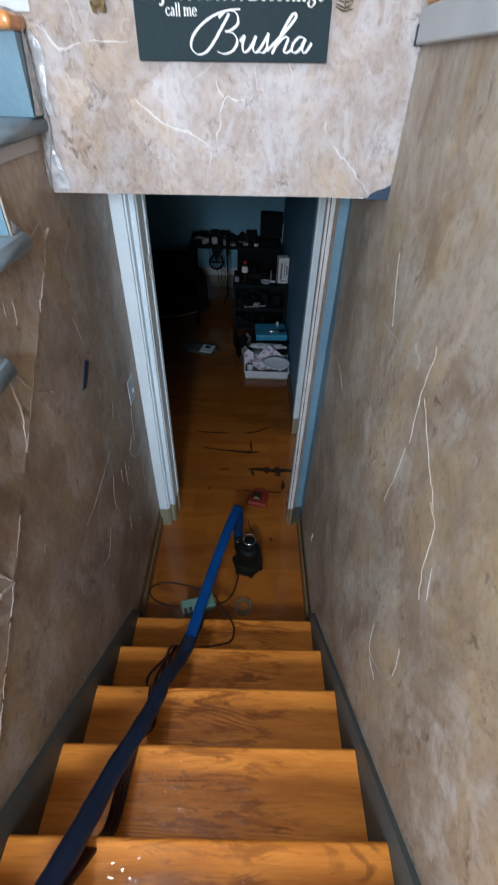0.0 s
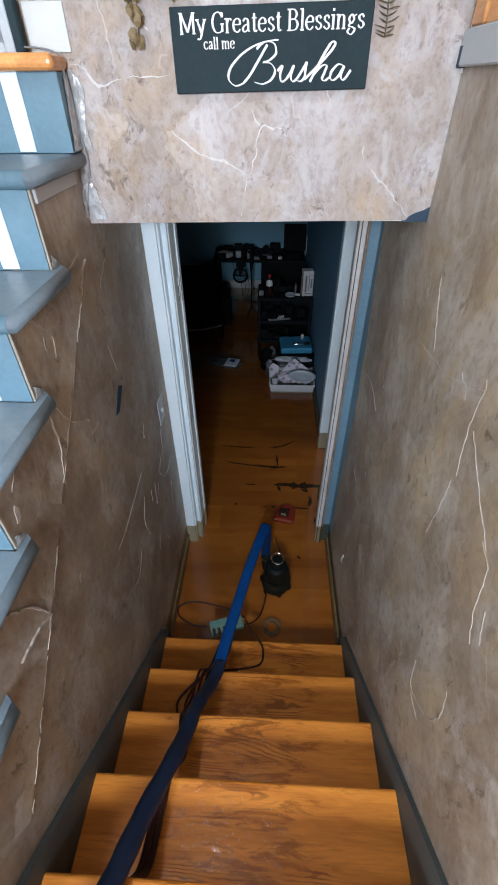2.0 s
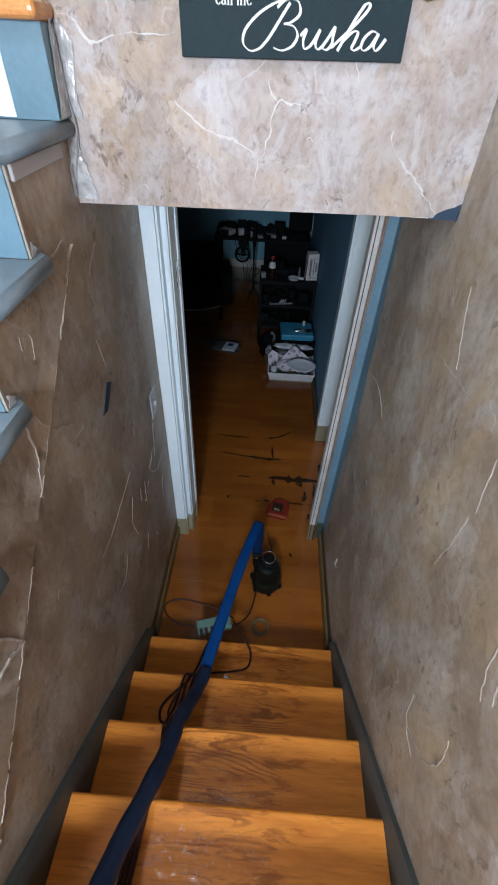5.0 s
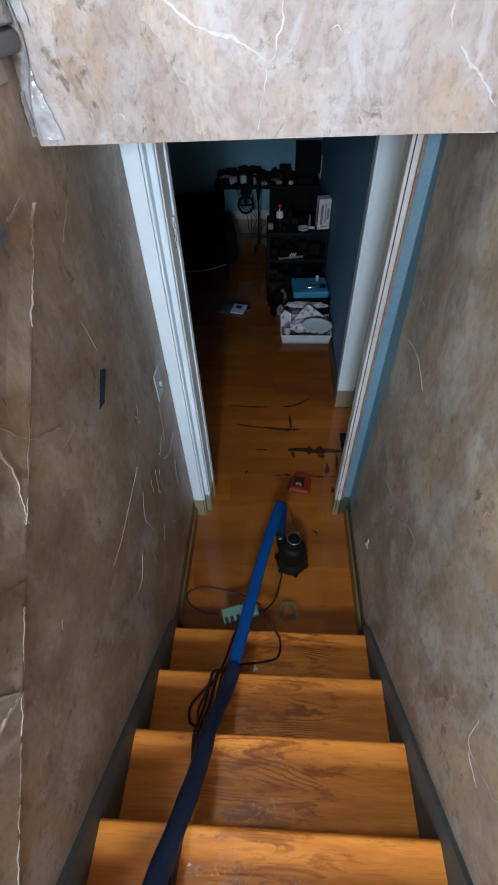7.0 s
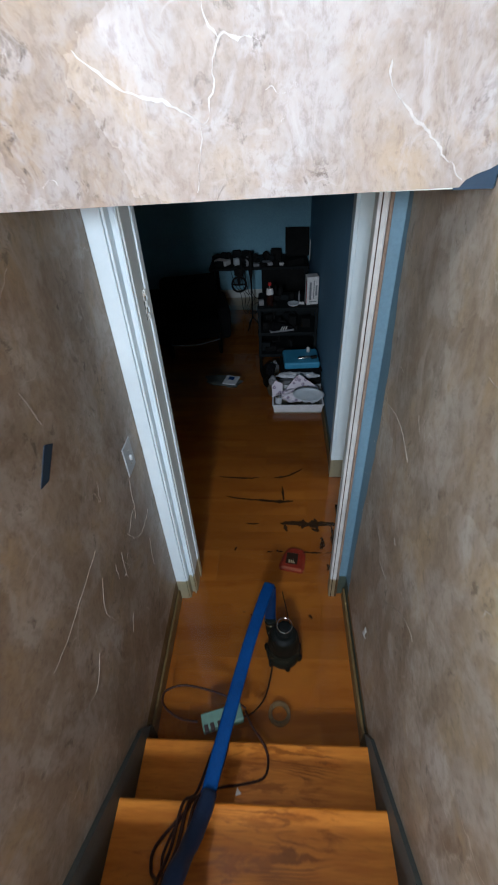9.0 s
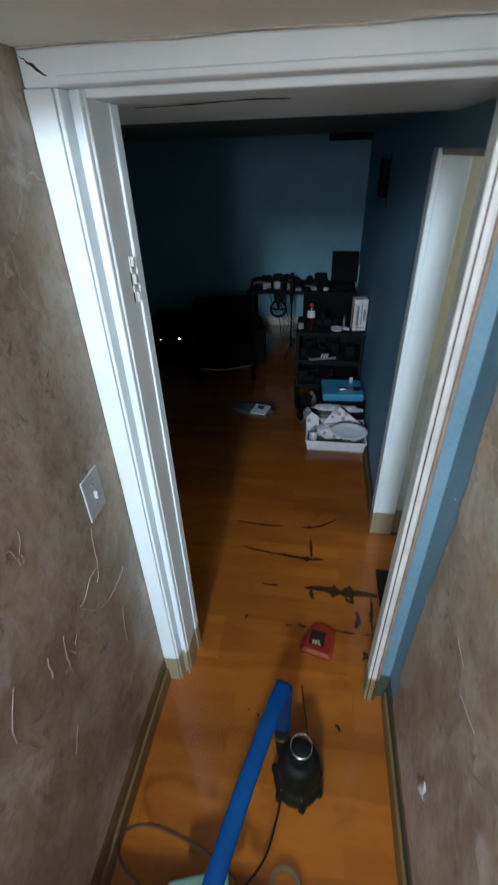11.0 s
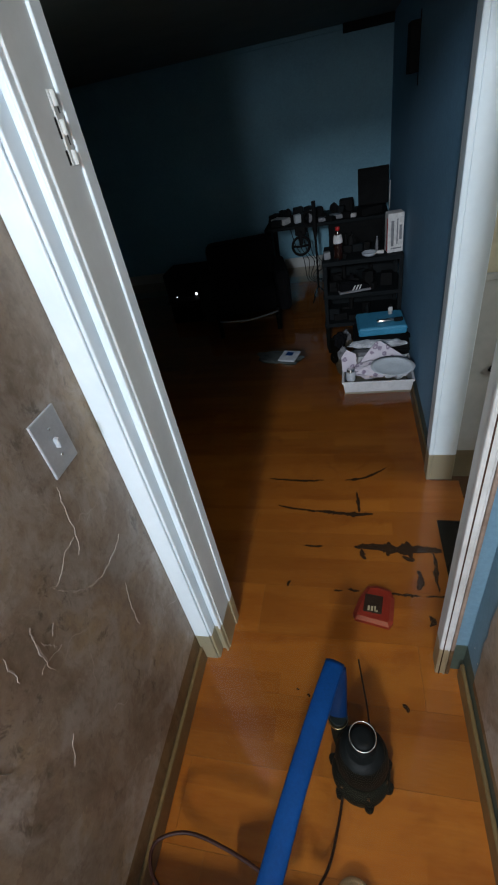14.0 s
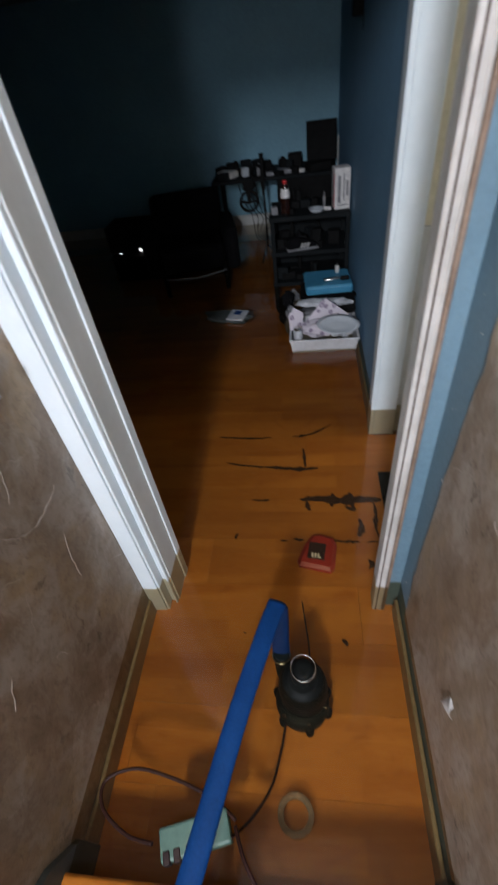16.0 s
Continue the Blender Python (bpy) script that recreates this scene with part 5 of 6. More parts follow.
lettering("My Greatest Blessings", -0.192, 0.0985, 0.0208, 0.386)
lettering("call me", -0.143, 0.0735, 0.0122, 0.067)
# the word in script, one flowing stroke after another
bm = bmesh.new()
for k, line in enumerate((
    [(152, 146), (112, 150), (62, 166), (12, 200), (-24, 245), (-30, 285), (-6, 309), (24, 300)],
    [(24, 300), (50, 268), (82, 214), (112, 162)],
    [(74, 176), (102, 152), (136, 158), (144, 192), (122, 216), (96, 224)],
    [(96, 224), (126, 230), (141, 258), (126, 290), (95, 305), (66, 297)],
    [(150, 258), (168, 238), (160, 270), (165, 298), (182, 290)],
    [(182, 290), (196, 268), (210, 238)],
    [(210, 238), (199, 278), (207, 299), (222, 288)],
    [(222, 288), (238, 262), (256, 228)],
    [(256, 228), (252, 258), (250, 282), (236, 299), (220, 294)],
    [(250, 292), (284, 256), (322, 214), (350, 176), (352, 158), (338, 162)],
    [(338, 162), (314, 206), (288, 262), (270, 302)],
    [(284, 272), (310, 244), (328, 243), (322, 268), (314, 292), (324, 299), (342, 286)],
    [(390, 246), (370, 240), (348, 264), (344, 290), (356, 298), (374, 282), (392, 246)],
    [(392, 246), (382, 280), (388, 298), (400, 290), (416, 262)],
)):
    pen(bm, [((440 + a / 2.03 - 501) * 0.00121, (165 - b / 2.03) * 0.00091) for a, b in line], 0.0050, 0.0015, 0.45, 7, True, 0.00006 * k)
part("lettering", bm, M_LETTER, sign, "white script lettering")


def leaf(bm, at, size, m):
    n = 7
    ring = [bm.verts.new((size * 0.62 * math.cos(2 * math.pi * j / n), size * math.sin(2 * math.pi * j / n), size * 0.18 * math.cos(4 * math.pi * j / n))) for j in range(n)]
    mid = bm.verts.new((0, 0, size * 0.22))
    for j in range(n):
        bm.faces.new((ring[j], ring[(j + 1) % n], mid))
    bmesh.ops.transform(bm, verts=ring + [mid], matrix=Matrix.Translation(at) @ m)


def garland(name, pts, count, size, mat, seed, label, spread=0.018):
    g = thing(name, label, "dried plant", (0, 0, 0))
    rnd = random.Random(seed)
    bm = bmesh.new()
    tube(bm, pts, 0.0014, 5, 6)
    part("stem", bm, M_LEAF2, g)
    path = smooth_path(pts, 10)
    bm = bmesh.new()
    for k in range(count):
        p = path[rnd.randrange(len(path))] + Vector((rnd.uniform(-spread, spread), -abs(rnd.gauss(0.004, 0.007)), rnd.uniform(-0.008, 0.008)))
        p.y = min(p.y, BULK_Y - 0.006)
        leaf(bm, p, size * rnd.uniform(0.6, 1.2), pose(0, 0, 0, 90 + rnd.uniform(-45, 45), rnd.uniform(-40, 40), rnd.uniform(-60, 60)))
    bmesh.ops.solidify(bm, geom=bm.faces[:], thickness=0.0006)
    part("leaves", bm, mat, g)


Y = BULK_Y - 0.012
garland("eucalyptus_garland", [(-0.31, Y, 2.52), (-0.285, Y, 2.47), (-0.258, Y, 2.42), (-0.262, Y, 2.365)], 60, 0.011, M_LEAF, 3, "dried eucalyptus sprig hanging beside the sign", 0.014)
garland("eucalyptus_garland", [(-0.42, Y, 2.52), (-0.32, Y, 2.485), (-0.22, Y, 2.465), (-0.17, Y, 2.47)], 60, 0.012, M_LEAF, 5, "dried eucalyptus swag above the sign", 0.018)
garland("eucalyptus_garland", [(-0.225, Y, 2.53), (-0.205, Y, 2.485), (-0.185, Y, 2.455), (-0.165, Y, 2.452)], 34, 0.012, M_LEAF, 14, "dried eucalyptus tuft resting on the sign", 0.02)
twig = thing("dried_twig", "thin dark dried twig with narrow leaves beside the sign", "dried plant", (0, 0, 0))
TWIG = [(0.225, Y, 2.53), (0.248, Y, 2.48), (0.260, Y, 2.43), (0.262, Y, 2.380)]
part("stem", tube(bmesh.new(), TWIG, 0.0013, 5, 6), M_LEAF2, twig)
rnd = random.Random(8)
for k, p in enumerate(smooth_path(TWIG, 6)[3:]):
    for side in (-1, 1):
        bm = bmesh.new()
        n = rnd.uniform(0.016, 0.026)
        tube(bm, [p, p + Vector((side * n * 0.5, -0.004, 0.003)), p + Vector((side * n, -0.003, rnd.uniform(0.002, 0.010)))], lambda q: 0.0030 * math.sin(math.pi * (0.1 + 0.85 * q)), 6, 3, 0.4)
        part("leaf", bm, M_LEAF2, twig)
garland("eucalyptus_garland", [(0.10, Y, 2.53), (0.18, Y, 2.485), (0.24, Y, 2.475)], 26, 0.010, M_LEAF, 9, "dried eucalyptus swag above the sign", 0.015)

# window or door trim on the stairwell wall above the camera's line
ledge = thing("wall_ledge", "pale grey painted sill board with a taped end", "sill", (XR - 0.003, BULK_Y - 0.004, 2.331))
part("board", boxbm(-0.016, 0.0, -1.9, -0.004, 0.0, 0.060, 0.003), M_GREYTRIM, ledge)
part("tape", boxbm(-0.0172, -0.0002, -0.016, -0.002, -0.0015, 0.034, 0.001), M_PTAPE, ledge, "dark blue tape wrapped round the end")
part("clear_wrap", boxbm(-0.004, 0.0, -0.003, 0.0015, -0.01, 0.075, 0.001), M_SILVER, ledge, "crinkled clear wrap")
part("wood_casing", boxbm(-0.012, 0.0, -0.090, -0.022, 0.0605, 0.9, 0.004), M_ORANGE, ledge, "varnished orange wood casing")
part("wood_panel", boxbm(-0.006, 0.0, -1.9, -0.0905, 0.0605, 0.9, 0.002), M_ORANGE, ledge, "varnished orange wood panel")

card = solo("white_card", boxbm(-0.502, -0.414, BULK_Y - 0.006, BULK_Y - 0.003, UP_Z + 0.002, UP_Z + 0.082, 0.001), M_WHITE_DIRTY, "small white card on the wall above the top step", "card")
pic = thing("collage_frame", "white lattice picture frame with a dark edge above the top step", "picture frame", (-0.506, BULK_Y - 0.022, UP_Z), 0)
part("dark_edge", boxbm(-0.020, 0.0, -0.012, 0.012, 0.0, 0.5, 0.003), M_SIGN, pic, "dark slate edge")
part("white_frame", boxbm(-0.042, -0.0205, -0.010, 0.012, 0.0, 0.5, 0.002), M_PLATE, pic)
part("white_rail", boxbm(-0.60, -0.0425, -0.010, 0.012, 0.0, 0.018, 0.002), M_PLATE, pic)
part("picture", boxbm(-0.60, -0.0425, 0.0, 0.008, 0.0185, 0.5), M_GREYBITS, pic, "grey photographs")
for x in range(12):
    part("mullion", boxbm(-0.064 - 0.022 * x, -0.060 - 0.022 * x, -0.006, -0.0005, 0.0185, 0.5), M_PLATE, pic)
for z in range(8):
    part("lattice_bar", boxbm(-0.60, -0.0425, -0.004, -0.0003, 0.05 + 0.035 * z, 0.054 + 0.035 * z), M_PLATE, pic)

# ---------------------------------------------------------------- basement room things
# floating white tub
tub = thing("storage_tub", "shallow white plastic tub of paper goods floating on the water", "tub", (0.250, 3.285, 0.0))
bm = bmesh.new()
lo, hi = 0.186, 0.198
v = []
for (hx, y0, y1, z) in ((lo, 0.012, 0.30, 0.148), (hi, 0.0, 0.312, 0.235), (hi - 0.007, 0.007, 0.305, 0.235), (lo - 0.006, 0.018, 0.294, 0.155)):
    v.append([bm.verts.new(p) for p in ((-hx, y0, z), (hx, y0, z), (hx, y1, z), (-hx, y1, z))])
bm.faces.new(v[0][::-1])
for a, b in zip(v, v[1:]):
    for j in range(4):
        bm.faces.new((a[j], a[(j + 1) % 4], b[(j + 1) % 4], b[j]))
bm.faces.new(v[3])
bmesh.ops.recalc_face_normals(bm, faces=bm.faces)
part("tub_shell", bm, M_TUB, tub)
part("rim", box(box(boxbm(-0.204, 0.204, -0.006, 0.004, 0.226, 0.238, 0.003), -0.204, -0.194, 0.004, 0.316, 0.226, 0.238), 0.194, 0.204, 0.004, 0.316, 0.226, 0.238), M_TUB, tub)


def crumple(bm, cx, cy, cz, sx, sy, sz, seed, sub=3):
    r = bmesh.ops.create_icosphere(bm, subdivisions=sub, radius=1.0)
    for w in r["verts"]:
        n = noise.noise(w.co * 2.3 + Vector((seed, 0, 0))) * 0.35 + noise.noise(w.co * 6 + Vector((0, seed, 0))) * 0.14
        w.co = Vector((cx + w.co.x * sx * (1 + n), cy + w.co.y * sy * (1 + n), cz + w.co.z * sz * (1 + n)))
    return bm


nap = thing("napkin_pack", "lilac patterned paper napkins in a loose folded stack", "napkins", (0.235, 3.43, 0.235))
bm = prism(bmesh.new(), [(-0.115, 0.01), (0.19, 0.015), (0.19, 0.055), (0.035, 0.168), (0.010, 0.160)], "y", -0.008, 0.004)
bmesh.ops.bevel(bm, geom=bm.edges[:], offset=0.003, segments=1, affect="EDGES")
bmesh.ops.transform(bm, verts=bm.verts[:], matrix=pose(0, 0, 0, -22, 0, 0))
part("folded_sheet", bm, M_NAPKIN, nap)
part("crumpled_sheet", crumple(bmesh.new(), 0.0, -0.02, 0.01, 0.13, 0.06, 0.05, 3.0), M_NAPKIN, nap)
part("packaging", crumple(bmesh.new(), 0.12, -0.05, 0.01, 0.07, 0.05, 0.045, 7.0), M_BAG, nap, "crumpled clear packaging")
bm = lathe(bmesh.new(), [(0.05, 0.0), (0.10, 0.004), (0.125, 0.016), (0.127, 0.019), (0.10, 0.010), (0.05, 0.005)], 32)
solo("paper_plate", bm, M_PLATE, "white paper plate leaning in the tub", "plate", m=pose(0.332, 3.345, 0.288, 34, 3, 0) @ Matrix.Diagonal((0.98, 0.50, 1, 1)))
jar = thing("glass_jar", "small clear jar with a shiny foil lid in the tub", "jar", (0.098, 3.345, 0.215))
part("jar_body", lathe(bmesh.new(), [(0.024, 0.0), (0.028, 0.01), (0.028, 0.05), (0.022, 0.06)], 16), M_BAG, jar)
part("lid", lathe(bmesh.new(), [(0.0235, 0.06), (0.0235, 0.074), (0.02, 0.076)], 16), M_CHROME, jar, "shiny lid")
bm = prism(bmesh.new(), [(-0.045, 0.0), (0.035, 0.0), (0.04, 0.10), (-0.015, 0.135), (-0.05, 0.09)], "y", -0.003, 0.003)
solo("paper_bag", bm, M_NAPKIN, "folded pale paper bag standing in the tub", "paper bag", m=pose(0.095, 3.42, 0.235, -12, 0, 8))

# crate with the blue case behind the tub
crate = thing("plastic_crate", "dark plastic crate standing in the water", "crate", (0.29, 3.86, 0.0))
part("crate_shell", boxbm(-0.175, 0.175, -0.17, 0.17, 0.0, 0.27, 0.008, 2), M_BLACK, crate)
for k in range(4):
    part("rib", boxbm(-0.178, 0.178, -0.178, -0.168, 0.05 + 0.055 * k, 0.062 + 0.055 * k, 0.002), M_BLACK, crate)
case = thing("blue_case", "bright blue plastic case lying on the black bag", "case", (0.295, 3.86, 0.305), 3)
part("case_body", boxbm(-0.15, 0.15, -0.13, 0.13, 0.0, 0.060, 0.014, 3), M_BLUECASE, case)
part("lid_rim", boxbm(-0.153, 0.153, -0.133, 0.133, 0.036, 0.042, 0.003), M_BLUECASE, case)
torch = thing("torch", "slim silver torch with a black head on the blue case", "torch", (0.265, 3.785, 0.3785), 8)
part("barrel", lathe(bmesh.new(), [(0.009, 0.0), (0.012, 0.004), (0.012, 0.105), (0.010, 0.110)], 14, (0, 0, 0), pose(0, 0, 0, 0, 90, 0)), M_CHROME, torch)
part("torch_head", lathe(bmesh.new(), [(0.010, 0.110), (0.0135, 0.118), (0.0135, 0.160), (0.011, 0.164)], 14, (0, 0, 0), pose(0, 0, 0, 0, 90, 0)), M_BLACK, torch, "black torch head")
solo("black_bag", crumple(bmesh.new(), 0.30, 3.82, 0.286, 0.17, 0.16, 0.026, 2.0), M_CLOTH, "black bag flattened on the crate", "bag")
solo("plastic_wrap", crumple(bmesh.new(), 0.22, 3.665, 0.285, 0.13, 0.035, 0.025, 5.0), M_BAG, "crumpled pale plastic wrap", "packaging")
solo("plastic_wrap", crumple(bmesh.new(), 0.36, 3.645, 0.292, 0.075, 0.03, 0.022, 8.0), M_BAG, "crumpled pale plastic wrap", "packaging")
solo("magazine_stack", boxbm(-0.10, 0.10, -0.028, 0.028, 0, 0.245, 0.006, m=pose(0.20, 3.655, 0.0, 0, 0, 0)), M_GREYBITS, "grey stack of magazines standing in the water", "magazines")
sp = thing("spray_bottle", "small pale bottle standing on the blue case", "bottle", (0.36, 3.93, 0.366))
part("bottle_body", lathe(bmesh.new(), [(0.014, 0.0), (0.015, 0.04), (0.008, 0.05)], 12), M_LABEL, sp)
part("cap", lathe(bmesh.new(), [(0.0085, 0.05), (0.0085, 0.064), (0.006, 0.066)], 10), M_BLACK, sp)
rnd = random.Random(11)
for k, (x, y, z, s) in enumerate(((0.02, 3.92, 0.0, 0.075), (0.055, 3.80, 0.0, 0.07), (-0.005, 4.07, 0.0, 0.08), (0.06, 4.02, 0.10, 0.06), (0.03, 3.90, 0.16, 0.055), (0.05, 3.74, 0.13, 0.05))):
    zz = s * 0.95 if z == 0 else z + s
    solo("crumpled_cloth", crumple(bmesh.new(), x, y, zz, s * 0.75, s * 0.8, s * 1.1, 11.0 + k * 3), M_GREYBITS if k % 2 else M_CLOTH, "dark crumpled cloth lying beside the shelf", "cloth")

# steel shelf with things on it
SX0, SX1, SY0, SY1, SZ = -0.085, 0.460, 4.22, 4.62, 0.655
shelf = thing("shelf_unit", "dark steel shelf unit cluttered with bottles and boxes", "shelf unit", (0, 0, 0))
for x in (SX0, SX1 - 0.028):
    for y in (SY0, SY1 - 0.028):
        part("post", boxbm(x, x + 0.028, y, y + 0.028, 0.0, SZ - 0.03, 0.002), M_SHELF, shelf)
for z in (0.20, 0.42, SZ):
    part("shelf_board", boxbm(SX0 - 0.006, SX1, SY0 - 0.006, SY1, z - 0.03, z, 0.003), M_SHELF, shelf)
part("back_panel", boxbm(SX0, SX1, SY1 + 0.0005, SY1 + 0.008, 0.05, SZ - 0.031), M_SHELF, shelf)


def bottle(x, y, z, h, r, body, cap, label, name="bottle"):
    b = thing(name, label, "bottle", (x, y, z))
    part("bottle_body", lathe(bmesh.new(), [(r * 0.9, 0.0), (r, h * 0.05), (r, h * 0.30), (r * 0.94, h * 0.36), (r, h * 0.42), (r, h * 0.62), (r * 0.75, h * 0.76), (r * 0.38, h * 0.88), (r * 0.38, h * 0.9)], 20), body, b)
    part("cap", lathe(bmesh.new(), [(r * 0.46, h * 0.89), (r * 0.46, h * 0.99), (r * 0.4, h)], 14), cap, b)
    return b


cola = bottle(0.025, 4.275, SZ, 0.21, 0.032, M_BOTTLE, M_REDCAP, "dark cola bottle with a red cap and white label")
part("label", lathe(bmesh.new(), [(0.0325, 0.108), (0.0328, 0.110), (0.0328, 0.132), (0.0265, 0.156), (0.024, 0.162)], 20), M_LABEL, cola, "white label")
bottle(0.290, 4.36, SZ, 0.10, 0.010, M_GREYBITS, M_GREYBITS, "thin grey tube standing on the shelf")
bottle(0.12, 4.46, SZ, 0.12, 0.025, M_BLACK, M_BLACK, "black bottle on the shelf")
carton = thing("white_carton", "tall white carton with grey printing on the shelf", "box", (0.400, 4.33, SZ), 8)
part("carton_body", boxbm(-0.052, 0.052, -0.045, 0.045, 0.0, 0.245, 0.002), M_LABEL, carton)
for x0, x1, z0, z1 in ((-0.030, -0.012, 0.04, 0.20), (0.006, 0.014, 0.05, 0.21), (0.024, 0.040, 0.08, 0.17), (-0.03, 0.04, 0.022, 0.030)):
    part("printed_bar", boxbm(x0, x1, -0.0464, -0.0445, z0, z1), M_GREYBITS, carton, "grey printed bar")
part("printed_side", boxbm(-0.0535, -0.0515, -0.04, -0.018, 0.01, 0.215), M_REDCAP, carton, "red printed side")
solo("white_bowl", lathe(bmesh.new(), [(0.030, 0.0), (0.046, 0.008), (0.052, 0.024), (0.048, 0.024), (0.040, 0.010), (0.02, 0.006)], 24), M_PLATE, "white plastic bowl upside on the shelf", "bowl", m=pose(0.235, 4.275, SZ, 0, 0, 0))
for k, (x, y, z, w, d, h) in enumerate(((0.06, 4.28, SZ, 0.05, 0.03, 0.035), (-0.055, 4.30, SZ, 0.045, 0.04, 0.05), (0.16, 4.42, SZ, 0.07, 0.05, 0.05), (0.31, 4.30, SZ, 0.05, 0.02, 0.02), (0.05, 4.29, 0.42, 0.09, 0.05, 0.07), (0.14, 4.27, 0.42, 0.12, 0.03, 0.02), (0.24, 4.35, 0.42, 0.06, 0.06, 0.11), (0.0, 4.30, 0.42, 0.05, 0.05, 0.03), (0.02, 4.30, 0.20, 0.10, 0.06, 0.05), (0.12, 4.28, 0.20, 0.07, 0.05, 0.04), (0.36, 4.35, 0.42, 0.08, 0.07, 0.09))):
    solo("small_box", boxbm(-w / 2, w / 2, -d / 2, d / 2, 0, h, 0.004, 2, m=pose(x, y, z, 0, 0, k * 37 % 50 - 25)), (M_BLACK, M_GREYBITS, M_SHELF, M_LABEL)[k % 4] if z == SZ else M_BLACK, "small box among the clutter on the shelf", "box", "clutter on the shelf")

rnd = random.Random(31)
for k in range(26):
    z = rnd.choice((0.20, 0.42, 0.42, SZ, SZ))
    x, y = rnd.uniform(SX0 + 0.05, 0.27), rnd.uniform(SY0 + 0.03, SY1 - 0.06)
    w, dd, h = rnd.uniform(0.03, 0.09), rnd.uniform(0.02, 0.05), rnd.uniform(0.015, 0.09 if z < SZ else 0.06)
    mt = rnd.choice((M_BLACK, M_BLACK, M_SHELF, M_BLACK, M_BLACK, M_CLOTH))
    if k % 3:
        bm = boxbm(-w / 2, w / 2, -dd / 2, dd / 2, 0, h, 0.004, 2, m=pose(x, y, z, 0, 0, rnd.uniform(-50, 50)))
        solo("small_carton", bm, mt, "small carton among the clutter on the shelf", "carton", "cartons on the shelf")
    else:
        r = rnd.uniform(0.012, 0.026)
        bm = lathe(bmesh.new(), [(r * 0.9, 0), (r, 0.006), (r, h + 0.03), (r * 0.5, h + 0.045), (r * 0.5, h + 0.055)], 14, (x, y, z))
        solo("small_jar", bm, mt, "small jar among the clutter on the shelf", "jar", "jars on the shelf")

shoe = thing("shoe", "black sports shoe with white stripes on the middle shelf", "shoe", (0.13, 4.262, 0.42), 12)
bm = prism(bmesh.new(), [(-0.11, 0.012), (0.11, 0.012), (0.115, 0.03), (0.06, 0.055), (0.0, 0.075), (-0.06, 0.09), (-0.105, 0.085)], "y", -0.035, 0.035)
bmesh.ops.bevel(bm, geom=bm.edges[:], offset=0.010, segments=2, affect="EDGES")
part("upper", bm, M_CLOTH, shoe)
part("sole", boxbm(-0.112, 0.116, -0.037, 0.037, 0.0, 0.016, 0.006, 2), M_GREYBITS, shoe, "pale grey sole")
for k in range(3):
    part("stripe", prism(bmesh.new(), [(-0.02 + 0.022 * k, 0.020), (-0.010 + 0.022 * k, 0.020), (0.006 + 0.022 * k, 0.052), (-0.004 + 0.022 * k, 0.052)], "y", -0.0365, -0.0345), M_LABEL, shoe, "white stripe")

# desk with monitor
DZ = 0.685
desk = thing("desk", "dark desk against the far wall crowded with gear", "desk", (0, 0, 0))
part("desktop", boxbm(-0.66, 0.44, 5.30, 5.80, DZ - 0.028, DZ, 0.004, 2), M_SHELF, desk)
for x in (-0.65, 0.39):
    for y in (5.32, 5.74):
        part("leg", boxbm(x, x + 0.04, y, y + 0.04, 0.0, DZ - 0.029, 0.003), M_SHELF, desk)
part("desk_drawer", boxbm(-0.08, 0.43, 5.34, 5.78, 0.30, DZ - 0.0285, 0.004), M_BLACK, desk)
mon = thing("monitor", "black flat monitor turned sideways on the desk", "monitor", (0.318, 5.56, DZ), -14)
part("screen_shell", boxbm(-0.132, 0.132, -0.018, 0.018, 0.04, 0.330, 0.006, 2, m=pose(0, 0, 0, -6, -2, 0)), M_BLACK, mon)
part("screen_panel", boxbm(-0.122, 0.122, -0.0195, -0.0175, 0.055, 0.320, m=pose(0, 0, 0, -6, -2, 0)), M_BLACK, mon)
part("stand_neck", boxbm(-0.02, 0.02, 0.0, 0.018, 0.012, 0.10, 0.003), M_BLACK, mon)
part("stand_base", boxbm(-0.08, 0.08, -0.06, 0.06, 0.0, 0.012, 0.004), M_BLACK, mon)
mic = thing("microphone_arm", "black boom stand clamped at the desk edge", "stand", (-0.195, 5.275, 0.0))
bm = bmesh.new()
tube(bm, [(0, 0, 0.12), (0, 0, 0.5), (-0.003, 0, 0.87)], lambda k: 0.010 if k < 0.62 else 0.019, 10, 6)
part("stand_pole", bm, M_BLACK, mic)
for a in (0, 120, 240):
    bm = bmesh.new()
    tube(bm, [(0, 0, 0.14), (0.11 * math.cos(radians(a)), 0.11 * math.sin(radians(a)), 0.004)], 0.006, 8, 2)
    part("stand_leg", bm, M_BLACK, mic)
part("headset", torus(bmesh.new(), 0.05, 0.011, (-0.055, 0.0, 0.74), pose(0, 0, 0, 80, 0, 20)), M_BLACK, mic)
wheel = thing("steering_controller", "black game steering wheel hung at the desk edge", "game controller", (-0.33, 5.27, 0.52))
part("wheel_rim", torus(bmesh.new(), 0.078, 0.012, (0, 0, 0), pose(0, 0, 0, 65, 0, 0)), M_BLACK, wheel)
bm = bmesh.new()
tube(bm, [(-0.07, 0.0, 0.0), (0.0, 0.01, -0.01), (0.07, 0.0, 0.0)], 0.010, 8, 4)
part("wheel_spoke", bm, M_BLACK, wheel)
part("wheel_base", boxbm(-0.05, 0.05, 0.02, 0.16, 0.08, 0.158, 0.01, 2), M_BLACK, wheel)
part("wheel_column", box(bmesh.new(), -0.015, 0.015, 0.005, 0.04, 0.0, 0.12, 0.004), M_BLACK, wheel)
